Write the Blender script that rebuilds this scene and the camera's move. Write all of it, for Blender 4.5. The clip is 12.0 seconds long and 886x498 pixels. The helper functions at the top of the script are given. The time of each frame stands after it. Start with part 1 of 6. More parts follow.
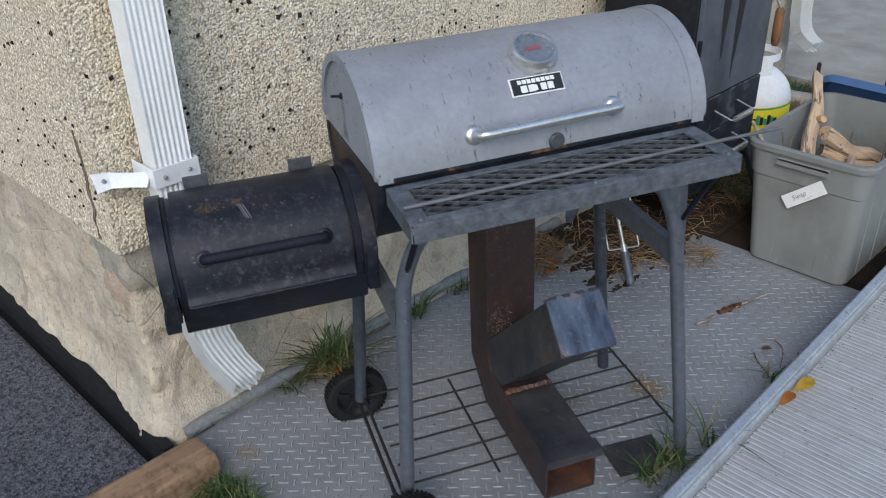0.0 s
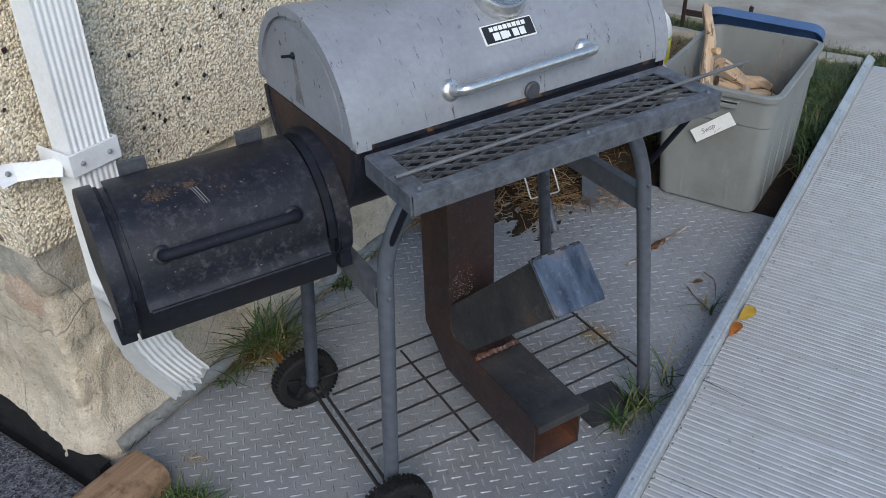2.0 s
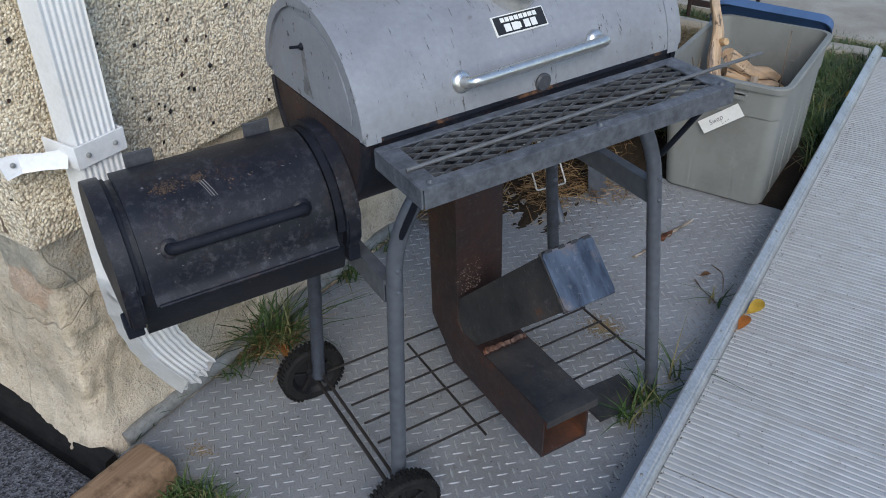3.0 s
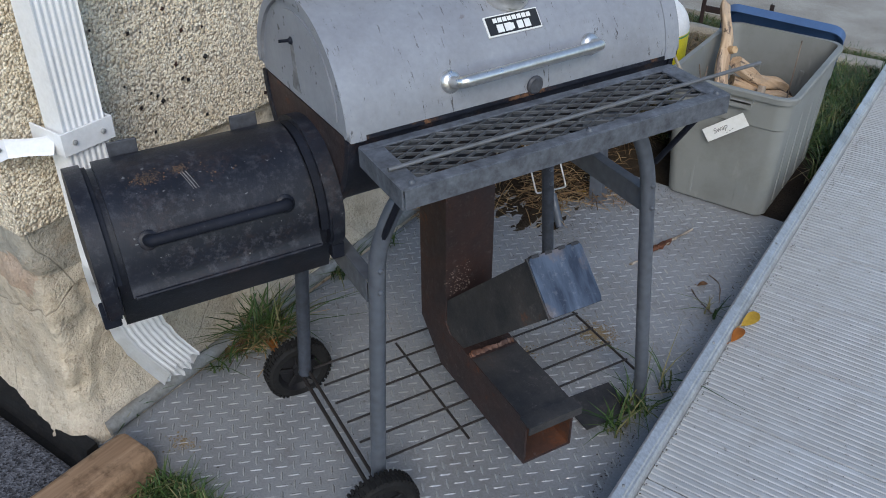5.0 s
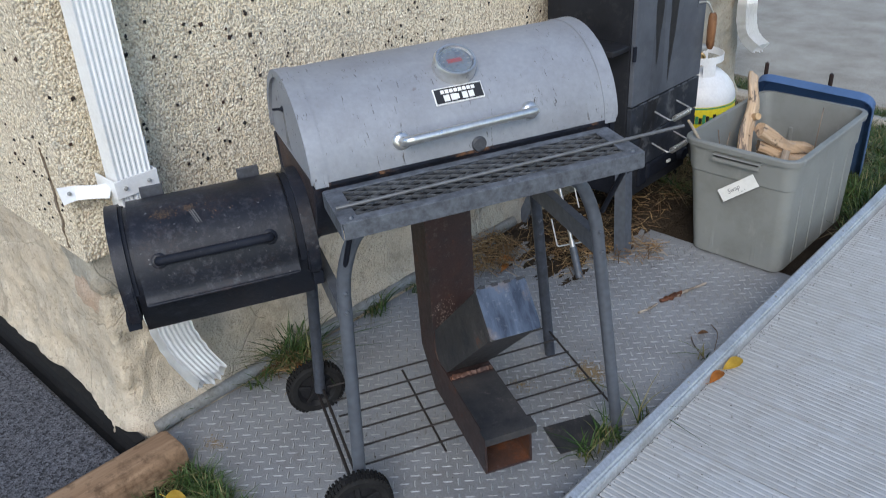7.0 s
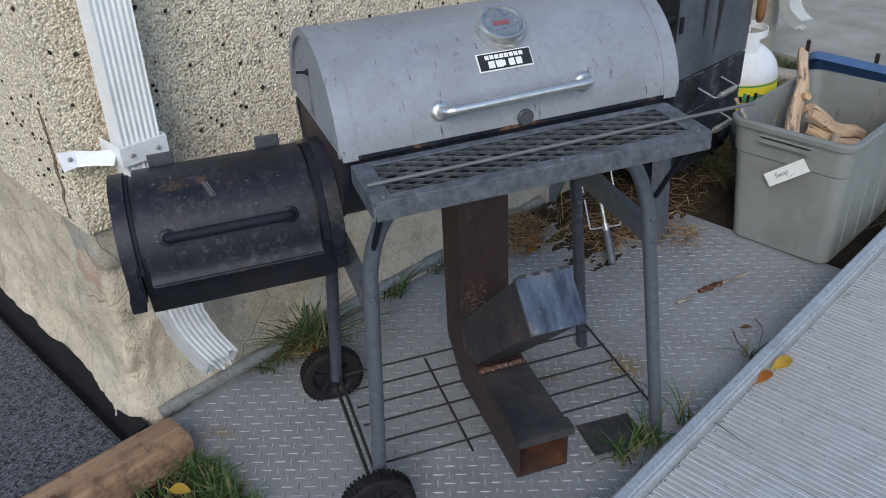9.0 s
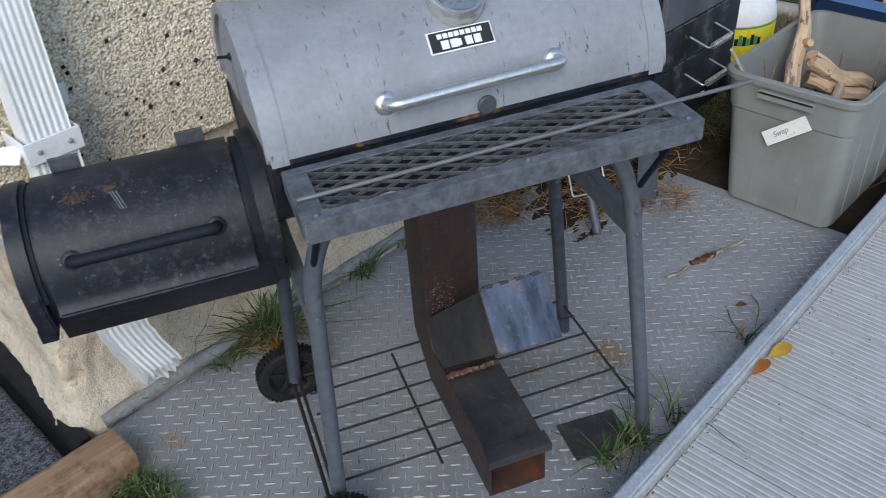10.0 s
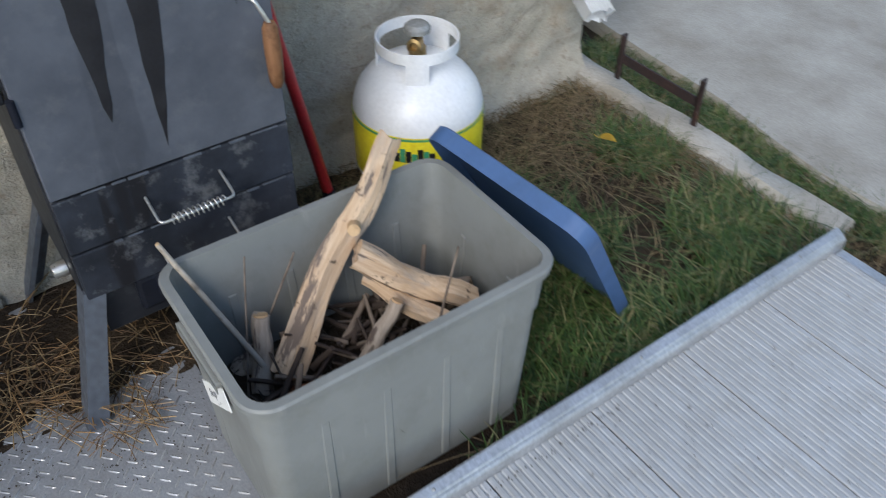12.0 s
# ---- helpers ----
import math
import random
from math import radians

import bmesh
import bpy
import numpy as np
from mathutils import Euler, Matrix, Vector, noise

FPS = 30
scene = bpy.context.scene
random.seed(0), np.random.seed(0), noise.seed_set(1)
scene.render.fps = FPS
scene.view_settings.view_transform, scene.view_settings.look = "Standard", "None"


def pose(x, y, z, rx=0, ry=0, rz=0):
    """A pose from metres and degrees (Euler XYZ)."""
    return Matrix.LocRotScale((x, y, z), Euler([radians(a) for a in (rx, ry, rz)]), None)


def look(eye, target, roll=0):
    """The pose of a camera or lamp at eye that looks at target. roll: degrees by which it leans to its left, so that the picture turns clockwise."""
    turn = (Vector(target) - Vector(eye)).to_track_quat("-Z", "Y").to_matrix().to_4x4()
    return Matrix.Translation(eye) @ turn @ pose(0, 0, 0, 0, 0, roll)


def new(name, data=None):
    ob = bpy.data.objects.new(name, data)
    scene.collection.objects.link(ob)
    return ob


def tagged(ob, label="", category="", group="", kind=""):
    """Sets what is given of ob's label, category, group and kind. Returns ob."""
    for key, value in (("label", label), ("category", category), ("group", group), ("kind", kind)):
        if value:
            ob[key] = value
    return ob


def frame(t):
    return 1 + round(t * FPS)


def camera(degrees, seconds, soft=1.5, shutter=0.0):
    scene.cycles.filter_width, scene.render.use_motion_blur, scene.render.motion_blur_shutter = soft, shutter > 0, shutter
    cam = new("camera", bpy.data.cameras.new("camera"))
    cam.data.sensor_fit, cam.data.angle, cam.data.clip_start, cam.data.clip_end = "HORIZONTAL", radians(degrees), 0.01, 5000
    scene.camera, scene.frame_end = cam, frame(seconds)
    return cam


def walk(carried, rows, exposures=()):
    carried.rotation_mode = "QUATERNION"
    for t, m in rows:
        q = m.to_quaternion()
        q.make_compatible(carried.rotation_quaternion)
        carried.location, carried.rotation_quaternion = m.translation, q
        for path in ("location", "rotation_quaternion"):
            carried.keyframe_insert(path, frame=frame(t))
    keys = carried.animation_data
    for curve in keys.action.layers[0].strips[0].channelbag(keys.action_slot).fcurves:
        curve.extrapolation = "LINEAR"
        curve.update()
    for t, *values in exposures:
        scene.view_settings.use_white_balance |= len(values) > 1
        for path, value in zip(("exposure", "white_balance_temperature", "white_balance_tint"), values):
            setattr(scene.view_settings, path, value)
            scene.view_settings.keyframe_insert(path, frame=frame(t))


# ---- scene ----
cam = camera(55.4, 12.0, 0.95, 0.2)
PATH = [
    (0, (0.086, 0.299, 1.312), (-1.156, 1.518, 0.327), -1.6),
    (0.5, (-0.139, 0.282, 1.303), (-1.296, 1.57, 0.301), -3.7),
    (1, (-0.164, 0.273, 1.256), (-1.081, 1.698, 0.195), 1.2),
    (1.5, (-0.163, 0.264, 1.267), (-1.067, 1.687, 0.191), -0.3),
    (2, (-0.157, 0.24, 1.282), (-1.075, 1.644, 0.193), -0.7),
    (2.5, (-0.164, 0.245, 1.282), (-1.079, 1.644, 0.184), -0.5),
    (3, (-0.177, 0.245, 1.28), (-1.089, 1.637, 0.17), -0.6),
    (5, (-0.151, 0.282, 1.276), (-1.084, 1.656, 0.162), 1.0),
    (5.5, (-0.03, 0.414, 1.262), (-1.131, 1.645, 0.134), -1.1),
    (6, (0.04, 0.459, 1.295), (-1.12, 1.633, 0.164), -2.9),
    (6.5, (0.145, 0.368, 1.296), (-1.014, 1.543, 0.166), -2.6),
    (7, (0.256, 0.279, 1.357), (-0.98, 1.517, 0.387), -3.1),
    (7.2, (0.263, 0.256, 1.358), (-0.987, 1.514, 0.433), -2.9),
    (8.8, (0.177, 0.29, 1.312), (-1.052, 1.516, 0.317), -1.4),
    (9, (0.116, 0.343, 1.3), (-1.109, 1.547, 0.275), -1.7),
    (9.5, (0.001, 0.5, 1.303), (-1.17, 1.655, 0.165), -1.6),
    (10, (0.003, 0.547, 1.305), (-1.149, 1.688, 0.135), -3.0),
    (10.2, (0.068, 0.626, 1.306), (-1.098, 1.762, 0.145), -4.5),
    (10.5, (0.222, 0.858, 1.319), (-0.942, 1.954, 0.118), -5.0),
    (10.8, (0.334, 1.114, 1.35), (-0.804, 2.167, 0.086), -6.0),
    (11, (0.355, 1.327, 1.34), (-0.726, 2.409, 0.051), -5.3),
    (11.2, (0.32, 1.541, 1.333), (-0.673, 2.688, 0.03), -3.1),
    (11.5, (0.273, 1.892, 1.346), (-0.717, 3.025, 0.028), -1.7),
    (11.6, (0.273, 2.004, 1.335), (-0.733, 3.117, 0.012), -0.8),
    (12, (0.142, 2.314, 1.304), (-1.056, 3.178, -0.045), 0.8),
]
SIZE = 0.87
walk(cam, [(t, look(eye, target, roll)) for t, eye, target, roll in PATH],
     exposures=[(0, -0.05), (5.5, -0.05), (6.0, 0.08), (7.0, 0.14), (9.0, -0.07), (9.5, 0.1), (10.0, 0.1), (10.5, 0.14), (11.5, 0.2), (12.0, 0.28)])

# ---------------------------------------------------------------- world and light
world = bpy.data.worlds.new("world")
scene.world = world
world.use_nodes = True
wn = world.node_tree
sky = wn.nodes.new("ShaderNodeTexSky")
sky.sky_type = "NISHITA"
sky.sun_disc = False
SUN_UP, SUN_TURN = radians(38), radians(142)
sky.sun_elevation, sky.sun_rotation = SUN_UP, SUN_TURN
sky.air_density, sky.dust_density, sky.ozone_density = 1.2, 0.6, 2.0
wn.nodes["Background"].inputs["Strength"].default_value = 0.19
wn.links.new(sky.outputs["Color"], wn.nodes["Background"].inputs["Color"])
sun_data = bpy.data.lights.new("sun", "SUN")
sun_data.energy, sun_data.angle, sun_data.color = 2.0, radians(32), (1.0, 0.955, 0.89)
sun = new("sun", sun_data)
sun.matrix_world = look((2.7, -3.5, 3.45), (0, 0, 0))


# ---------------------------------------------------------------- materials
class Nodes:
    """A small wrapper to write a material's nodes in short lines."""

    def __init__(self, name):
        self.mat = bpy.data.materials.new(name)
        self.mat.use_nodes = True
        self.tree = self.mat.node_tree
        self.bsdf = self.tree.nodes["Principled BSDF"]
        self.coord = self.tree.nodes.new("ShaderNodeTexCoord").outputs["Object"]

    def node(self, kind, **values):
        n = self.tree.nodes.new(kind)
        for key, value in values.items():
            if key == "op":
                n.operation = value
            elif key == "feature":
                n.feature = value
            elif key == "blend":
                n.blend_type = value
            else:
                n.inputs[key].default_value = value
        return n

    def link(self, a, b):
        self.tree.links.new(a, b)

    def stretch(self, sx, sy, sz):
        m = self.node("ShaderNodeMapping")
        m.inputs["Scale"].default_value = (sx, sy, sz)
        self.link(self.coord, m.inputs["Vector"])
        return m.outputs["Vector"]

    def noise(self, scale, detail=4.0, rough=0.6, at=None):
        n = self.node("ShaderNodeTexNoise", Scale=scale, Detail=detail, Roughness=rough)
        self.link(at or self.coord, n.inputs["Vector"])
        return n.outputs["Fac"]

    def voronoi(self, scale, feature="F1", at=None, out="Distance"):
        n = self.node("ShaderNodeTexVoronoi", feature=feature, Scale=scale)
        self.link(at or self.coord, n.inputs["Vector"])
        return n.outputs[out]

    def ramp(self, fac, *stops):
        n = self.node("ShaderNodeValToRGB")
        e = n.color_ramp.elements
        while len(e) < len(stops):
            e.new(0.5)
        for i, (p, c) in enumerate(stops):
            e[i].position = p
            e[i].color = (*c, 1) if isinstance(c, tuple) else (c, c, c, 1)
        self.link(fac, n.inputs["Fac"])
        return n.outputs["Color"]

    def mix(self, fac, a, b, blend="MIX"):
        n = self.tree.nodes.new("ShaderNodeMix")
        n.data_type, n.blend_type = "RGBA", blend
        for value, sock in ((fac, n.inputs[0]), (a, n.inputs[6]), (b, n.inputs[7])):
            if isinstance(value, (int, float)):
                sock.default_value = value
            elif isinstance(value, tuple):
                sock.default_value = (*value, 1)
            else:
                self.link(value, sock)
        return n.outputs[2]

    def math(self, op, a, b):
        n = self.node("ShaderNodeMath", op=op)
        for value, sock in ((a, n.inputs[0]), (b, n.inputs[1])):
            if isinstance(value, (int, float)):
                sock.default_value = value
            else:
                self.link(value, sock)
        return n.outputs[0]

    def random(self):
        return self.node("ShaderNodeObjectInfo").outputs["Random"]

    def island(self):
        return self.node("ShaderNodeNewGeometry").outputs["Random Per Island"]

    def finish(self, color, rough=0.6, metal=0.0, bump=None, depth=0.002, strength=0.6, spec=0.5):
        for value, key in ((color, "Base Color"), (rough, "Roughness"), (metal, "Metallic"), (spec, "Specular IOR Level")):
            s = self.bsdf.inputs[key]
            if isinstance(value, tuple):
                s.default_value = (*value, 1)
            elif isinstance(value, (int, float)):
                s.default_value = value
            else:
                self.link(value, s)
        if bump is not None:
            b = self.node("ShaderNodeBump", Strength=strength, Distance=depth)
            self.link(bump, b.inputs["Height"])
            self.link(b.outputs["Normal"], self.bsdf.inputs["Normal"])
        return self.mat


def worn(name, base, dirt, scale=12.0, amount=0.5, rough=0.6, metal=0.0, grain=120.0, depth=0.0006, spread=0.16, spec=0.5):
    """A surface with cloudy dirt, fine grain and a little relief."""
    n = Nodes(name)
    cloud = n.ramp(n.noise(scale, 6, 0.65), (0.5 - spread, 0.0), (0.5 + spread, 1.0))
    fine = n.noise(grain, 3, 0.6)
    c = n.mix(n.math("MULTIPLY", cloud, amount), base, dirt)
    c = n.mix(0.35, c, n.ramp(fine, (0.3, 0.25), (0.7, 0.75)), "OVERLAY")
    r = n.math("ADD", n.math("MULTIPLY", cloud, 0.16), rough - 0.08)
    return n.finish(c, r, metal, n.math("ADD", n.math("MULTIPLY", cloud, 0.5), fine), depth, spec=spec)


def stucco_material():
    n = Nodes("pebble_dash")
    stone = n.voronoi(150.0)
    tint = n.voronoi(150.0, out="Color")
    large = n.noise(2.2, 5, 0.6)
    c = n.mix(n.ramp(tint, (0.2, 0.0), (0.8, 1.0)), (0.64, 0.535, 0.385), (0.90, 0.825, 0.68))
    c = n.mix(n.ramp(stone, (0.35, 0.0), (0.75, 0.8)), c, (0.34, 0.275, 0.20))
    c = n.mix(n.math("MULTIPLY", n.ramp(large, (0.42, 0.0), (0.68, 1.0)), 0.4), c, (0.50, 0.45, 0.38))
    height = n.math("SUBTRACT", n.noise(60, 3), n.math("MULTIPLY", stone, 1.6))
    return n.finish(c, 0.9, 0.0, height, 0.004, 0.8, spec=0.25)


def parge_material(name="parged_concrete", light=(0.62, 0.515, 0.385), dark=(0.46, 0.405, 0.325), pale=(0.76, 0.67, 0.54), crack=0.45):
    n = Nodes(name)
    big, mid, fine = n.noise(3.0, 6, 0.65), n.noise(14, 6, 0.7), n.noise(160, 3)
    c = n.mix(n.ramp(big, (0.36, 0.0), (0.66, 1.0)), light, dark)
    c = n.mix(n.math("MULTIPLY", n.ramp(mid, (0.48, 0.0), (0.68, 1.0)), 0.6), c, pale)
    c = n.mix(n.math("MULTIPLY", n.ramp(n.noise(7, 6, 0.7), (0.52, 0.0), (0.64, 1.0)), 0.72), c, (0.30, 0.245, 0.18))
    wob = n.mix(0.1, n.coord, n.mix(1.0, n.coord, n.mix(1.0, n.node("ShaderNodeTexNoise", Scale=5.0).outputs["Color"], (0.5, 0.5, 0.5), "SUBTRACT"), "ADD"))
    edge = n.voronoi(2.1, "DISTANCE_TO_EDGE", wob)
    line = n.ramp(edge, (0.0, 1.0), (0.005, 0.0))
    c = n.mix(n.math("MULTIPLY", n.math("MULTIPLY", line, n.ramp(n.noise(4.5, 3, 0.5), (0.50, 0.0), (0.58, 1.0))), crack), c, (0.10, 0.08, 0.06))
    c = n.mix(n.math("MULTIPLY", n.ramp(n.noise(45, 7, 0.8), (0.54, 0.0), (0.64, 1.0)), 0.65), c, (0.22, 0.17, 0.125))
    c = n.mix(0.3, c, n.ramp(fine, (0.3, 0.3), (0.7, 0.7)), "OVERLAY")
    h = n.math("SUBTRACT", n.math("ADD", mid, n.math("MULTIPLY", fine, 0.3)), n.math("MULTIPLY", line, 0.15))
    return n.finish(c, 0.92, 0.0, h, 0.015, 0.85, spec=0.2)


def lid_paint_material():
    """Faded silver paint with dark hairline flaking."""
    n = Nodes("silver_grey_paint")
    big, fine = n.noise(7, 6, 0.6), n.noise(90, 4)
    c = n.mix(n.ramp(big, (0.35, 0.0), (0.7, 1.0)), (0.305, 0.321, 0.356), (0.240, 0.249, 0.276))
    drip = n.noise(1.0, 5, 0.75, n.stretch(150, 34, 22))
    where = n.noise(9.0, 3, 0.5)
    mark = n.math("MULTIPLY", n.ramp(drip, (0.618, 0.0), (0.640, 1.0)), n.ramp(where, (0.44, 0.0), (0.56, 1.0)))
    c = n.mix(mark, c, (0.055, 0.05, 0.05))
    rust = n.math("MULTIPLY", n.ramp(n.noise(38, 4), (0.66, 0.0), (0.72, 1.0)), n.ramp(big, (0.5, 0.0), (0.65, 1.0)))
    c = n.mix(n.math("MULTIPLY", rust, 0.6), c, (0.12, 0.07, 0.045))
    c = n.mix(0.25, c, n.ramp(fine, (0.3, 0.35), (0.7, 0.65)), "OVERLAY")
    return n.finish(c, n.math("ADD", n.math("MULTIPLY", fine, 0.2), 0.42), 0.15, n.math("SUBTRACT", fine, mark), 0.0007, 0.5)


def black_paint_material(name, dust=0.35, rust=0.0, rough=0.5, gloss=0.3):
    n = Nodes(name)
    big, mid, fine = n.noise(6, 6, 0.65), n.noise(55, 8, 0.78), n.noise(220, 3)
    c = n.mix(n.ramp(big, (0.35, 0.0), (0.68, 1.0)), (0.006, 0.0075, 0.013), (0.013, 0.016, 0.026))
    haze = n.math("MULTIPLY", n.ramp(mid, (0.50, 0.0), (0.70, 1.0)), n.ramp(n.noise(9, 5, 0.6), (0.40, 0.25), (0.62, 1.0)))
    c = n.mix(n.math("MULTIPLY", haze, dust), c, (0.095, 0.097, 0.115))
    c = n.mix(n.math("MULTIPLY", n.ramp(n.noise(95, 4, 0.6), (0.68, 0.0), (0.72, 1.0)), dust * 0.8), c, (0.22, 0.22, 0.23))
    if rust:
        spot = n.math("MULTIPLY", n.ramp(n.noise(11, 5), (0.50, 0.0), (0.6, 1.0)), n.ramp(n.noise(90, 5, 0.7), (0.44, 0.0), (0.58, 1.0)))
        c = n.mix(n.math("MULTIPLY", spot, rust), c, (0.17, 0.085, 0.045))
    r = n.math("ADD", n.math("MULTIPLY", mid, 0.3), rough - 0.15)
    return n.finish(c, r, 0.0, n.math("ADD", mid, n.math("MULTIPLY", fine, 0.4)), 0.0009, 0.5, spec=gloss)


def rusty_steel_material(name, amount, tint=(0.035, 0.029, 0.029), brown=(0.06, 0.028, 0.022)):
    n = Nodes(name)
    big, mid, fine = n.noise(9, 6, 0.65), n.noise(45, 5, 0.7), n.noise(240, 3)
    c = n.mix(n.ramp(big, (0.36, 0.0), (0.66, 1.0)), tint, brown)
    red = n.ramp(n.math("ADD", n.math("MULTIPLY", mid, 0.5), n.math("MULTIPLY", big, 0.5)), (0.60 - 0.18 * amount, 0.0), (0.74 - 0.16 * amount, 1.0))
    c = n.mix(n.math("MULTIPLY", red, 0.9), c, (0.21, 0.075, 0.03))
    scuff = n.math("MULTIPLY", n.ramp(n.noise(70, 7, 0.8), (0.54, 0.0), (0.66, 1.0)), n.ramp(n.noise(13, 4), (0.42, 0.0), (0.6, 1.0)))
    c = n.mix(n.math("MULTIPLY", scuff, 0.6), c, (0.15, 0.135, 0.13))
    c = n.mix(0.3, c, n.ramp(fine, (0.3, 0.3), (0.7, 0.7)), "OVERLAY")
    return n.finish(c, n.math("ADD", n.math("MULTIPLY", mid, 0.35), 0.38), 0.25, n.math("ADD", mid, fine), 0.0008, 0.5)


def cap_material():
    """Bare steel, tinted blue and brown by heat, with run marks."""
    n = Nodes("heat_tinted_steel")
    run = n.noise(1.0, 4, 0.6, n.stretch(40, 9, 9))
    big = n.noise(14, 4)
    c = n.mix(n.ramp(run, (0.38, 0.0), (0.62, 1.0)), (0.070, 0.096, 0.146), (0.018, 0.029, 0.054))
    c = n.mix(n.math("MULTIPLY", n.ramp(big, (0.53, 0.0), (0.66, 1.0)), 0.7), c, (0.16, 0.12, 0.10))
    c = n.mix(n.math("MULTIPLY", n.ramp(n.noise(60, 7, 0.8), (0.56, 0.0), (0.66, 1.0)), 0.30), c, (0.24, 0.25, 0.28))
    return n.finish(c, 0.55, 0.0, n.noise(150, 3), 0.0004, 0.4, spec=0.4)


def wood_material(name, light, dark, along=(6, 60, 60), rough=0.75):
    n = Nodes(name)
    grain = n.noise(1.0, 6, 0.6, n.stretch(*along))
    c = n.mix(n.ramp(grain, (0.32, 0.0), (0.68, 1.0)), light, dark)
    c = n.mix(n.math("MULTIPLY", n.ramp(n.noise(16, 5, 0.7), (0.5, 0.0), (0.64, 1.0)), 0.7), c, tuple(v * 0.4 for v in dark))
    return n.finish(c, rough, 0.0, grain, 0.002, 0.6, spec=0.25)


def firewood_material(name, light, dark, bark):
    """Split wood with long grain, grey weathering and strips of bark."""
    n = Nodes(name)
    grain = n.noise(1.0, 7, 0.7, n.stretch(90, 90, 5))
    strip = n.noise(1.0, 5, 0.65, n.stretch(30, 30, 5))
    c = n.mix(n.ramp(grain, (0.36, 0.0), (0.64, 1.0)), light, dark)
    c = n.mix(n.math("MULTIPLY", n.ramp(n.noise(1.0, 4, 0.6, n.stretch(20, 20, 7)), (0.48, 0.0), (0.60, 1.0)), 0.6), c, (0.36, 0.30, 0.25))
    c = n.mix(n.ramp(strip, (0.56, 0.0), (0.60, 1.0)), c, bark)
    c = n.mix(n.math("MULTIPLY", n.ramp(n.noise(24, 5, 0.7), (0.60, 0.0), (0.66, 1.0)), 0.8), c, (0.05, 0.035, 0.028))
    return n.finish(c, 0.8, 0.0, n.math("ADD", grain, strip), 0.0025, 0.7, spec=0.2)


def plate_material():
    n = Nodes("galvanised_tread_plate")
    big, mid, fine = n.noise(1.9, 6, 0.65), n.noise(11, 6, 0.7), n.noise(170, 3)
    c = n.mix(n.ramp(big, (0.36, 0.0), (0.66, 1.0)), (0.345, 0.362, 0.388), (0.245, 0.246, 0.25))
    c = n.mix(n.math("MULTIPLY", n.ramp(mid, (0.55, 0.0), (0.78, 1.0)), 0.55), c, (0.14, 0.115, 0.09))
    c = n.mix(n.math("MULTIPLY", n.ramp(n.noise(26, 5, 0.7), (0.62, 0.0), (0.7, 1.0)), 0.45), c, (0.08, 0.07, 0.06))
    c = n.mix(0.35, c, n.ramp(fine, (0.3, 0.3), (0.7, 0.7)), "OVERLAY")
    return n.finish(c, n.math("ADD", n.math("MULTIPLY", mid, 0.35), 0.35), 0.3, n.math("ADD", mid, fine), 0.0006, 0.4)


def ramp_material():
    n = Nodes("ribbed_aluminium")
    big, mid, fine = n.noise(1.6, 6, 0.7), n.noise(9, 6, 0.7), n.noise(1.0, 4, 0.6, n.stretch(8, 160, 60))
    c = n.mix(n.ramp(big, (0.34, 0.0), (0.68, 1.0)), (0.50, 0.52, 0.545), (0.385, 0.385, 0.38))
    c = n.mix(n.math("MULTIPLY", n.ramp(mid, (0.47, 0.0), (0.72, 1.0)), 0.5), c, (0.31, 0.285, 0.25))
    c = n.mix(0.4, c, n.ramp(fine, (0.3, 0.3), (0.7, 0.7)), "OVERLAY")
    c = n.mix(n.math("MULTIPLY", n.random(), 0.16), c, (0.26, 0.25, 0.235))
    c = n.mix(n.math("MULTIPLY", n.ramp(n.noise(34, 5, 0.75), (0.62, 0.0), (0.68, 1.0)), 0.55), c, (0.09, 0.08, 0.07))
    return n.finish(c, 0.55, 0.15, fine, 0.0008, 0.4)


def asphalt_material():
    n = Nodes("mineral_roll_mat")
    g = n.voronoi(190.0, out="Color")
    c = n.mix(n.ramp(g, (0.15, 0.0), (0.85, 1.0)), (0.014, 0.015, 0.02), (0.16, 0.165, 0.19))
    c = n.mix(n.math("MULTIPLY", n.noise(3, 5), 0.3), c, (0.05, 0.048, 0.05))
    return n.finish(c, 0.85, 0.0, n.voronoi(190.0), 0.003, 0.9, spec=0.3)


def soil_material():
    n = Nodes("soil")
    big, mid, fine = n.noise(2.2, 6, 0.65), n.noise(18, 6, 0.7), n.noise(120, 4)
    c = n.mix(n.ramp(big, (0.38, 0.0), (0.64, 1.0)), (0.030, 0.022, 0.016), (0.060, 0.044, 0.029))
    c = n.mix(n.math("MULTIPLY", n.ramp(mid, (0.5, 0.0), (0.7, 1.0)), 0.6), c, (0.028, 0.021, 0.016))
    c = n.mix(0.5, c, n.ramp(fine, (0.3, 0.25), (0.7, 0.75)), "OVERLAY")
    return n.finish(c, 0.95, 0.0, n.math("ADD", mid, fine), 0.012, 0.8, spec=0.15)


def blade_material(name, *colors):
    n = Nodes(name)
    k = len(colors) - 1
    c = n.ramp(n.island(), *[(i / k, col) for i, col in enumerate(colors)])
    return n.finish(c, 0.6, spec=0.3)


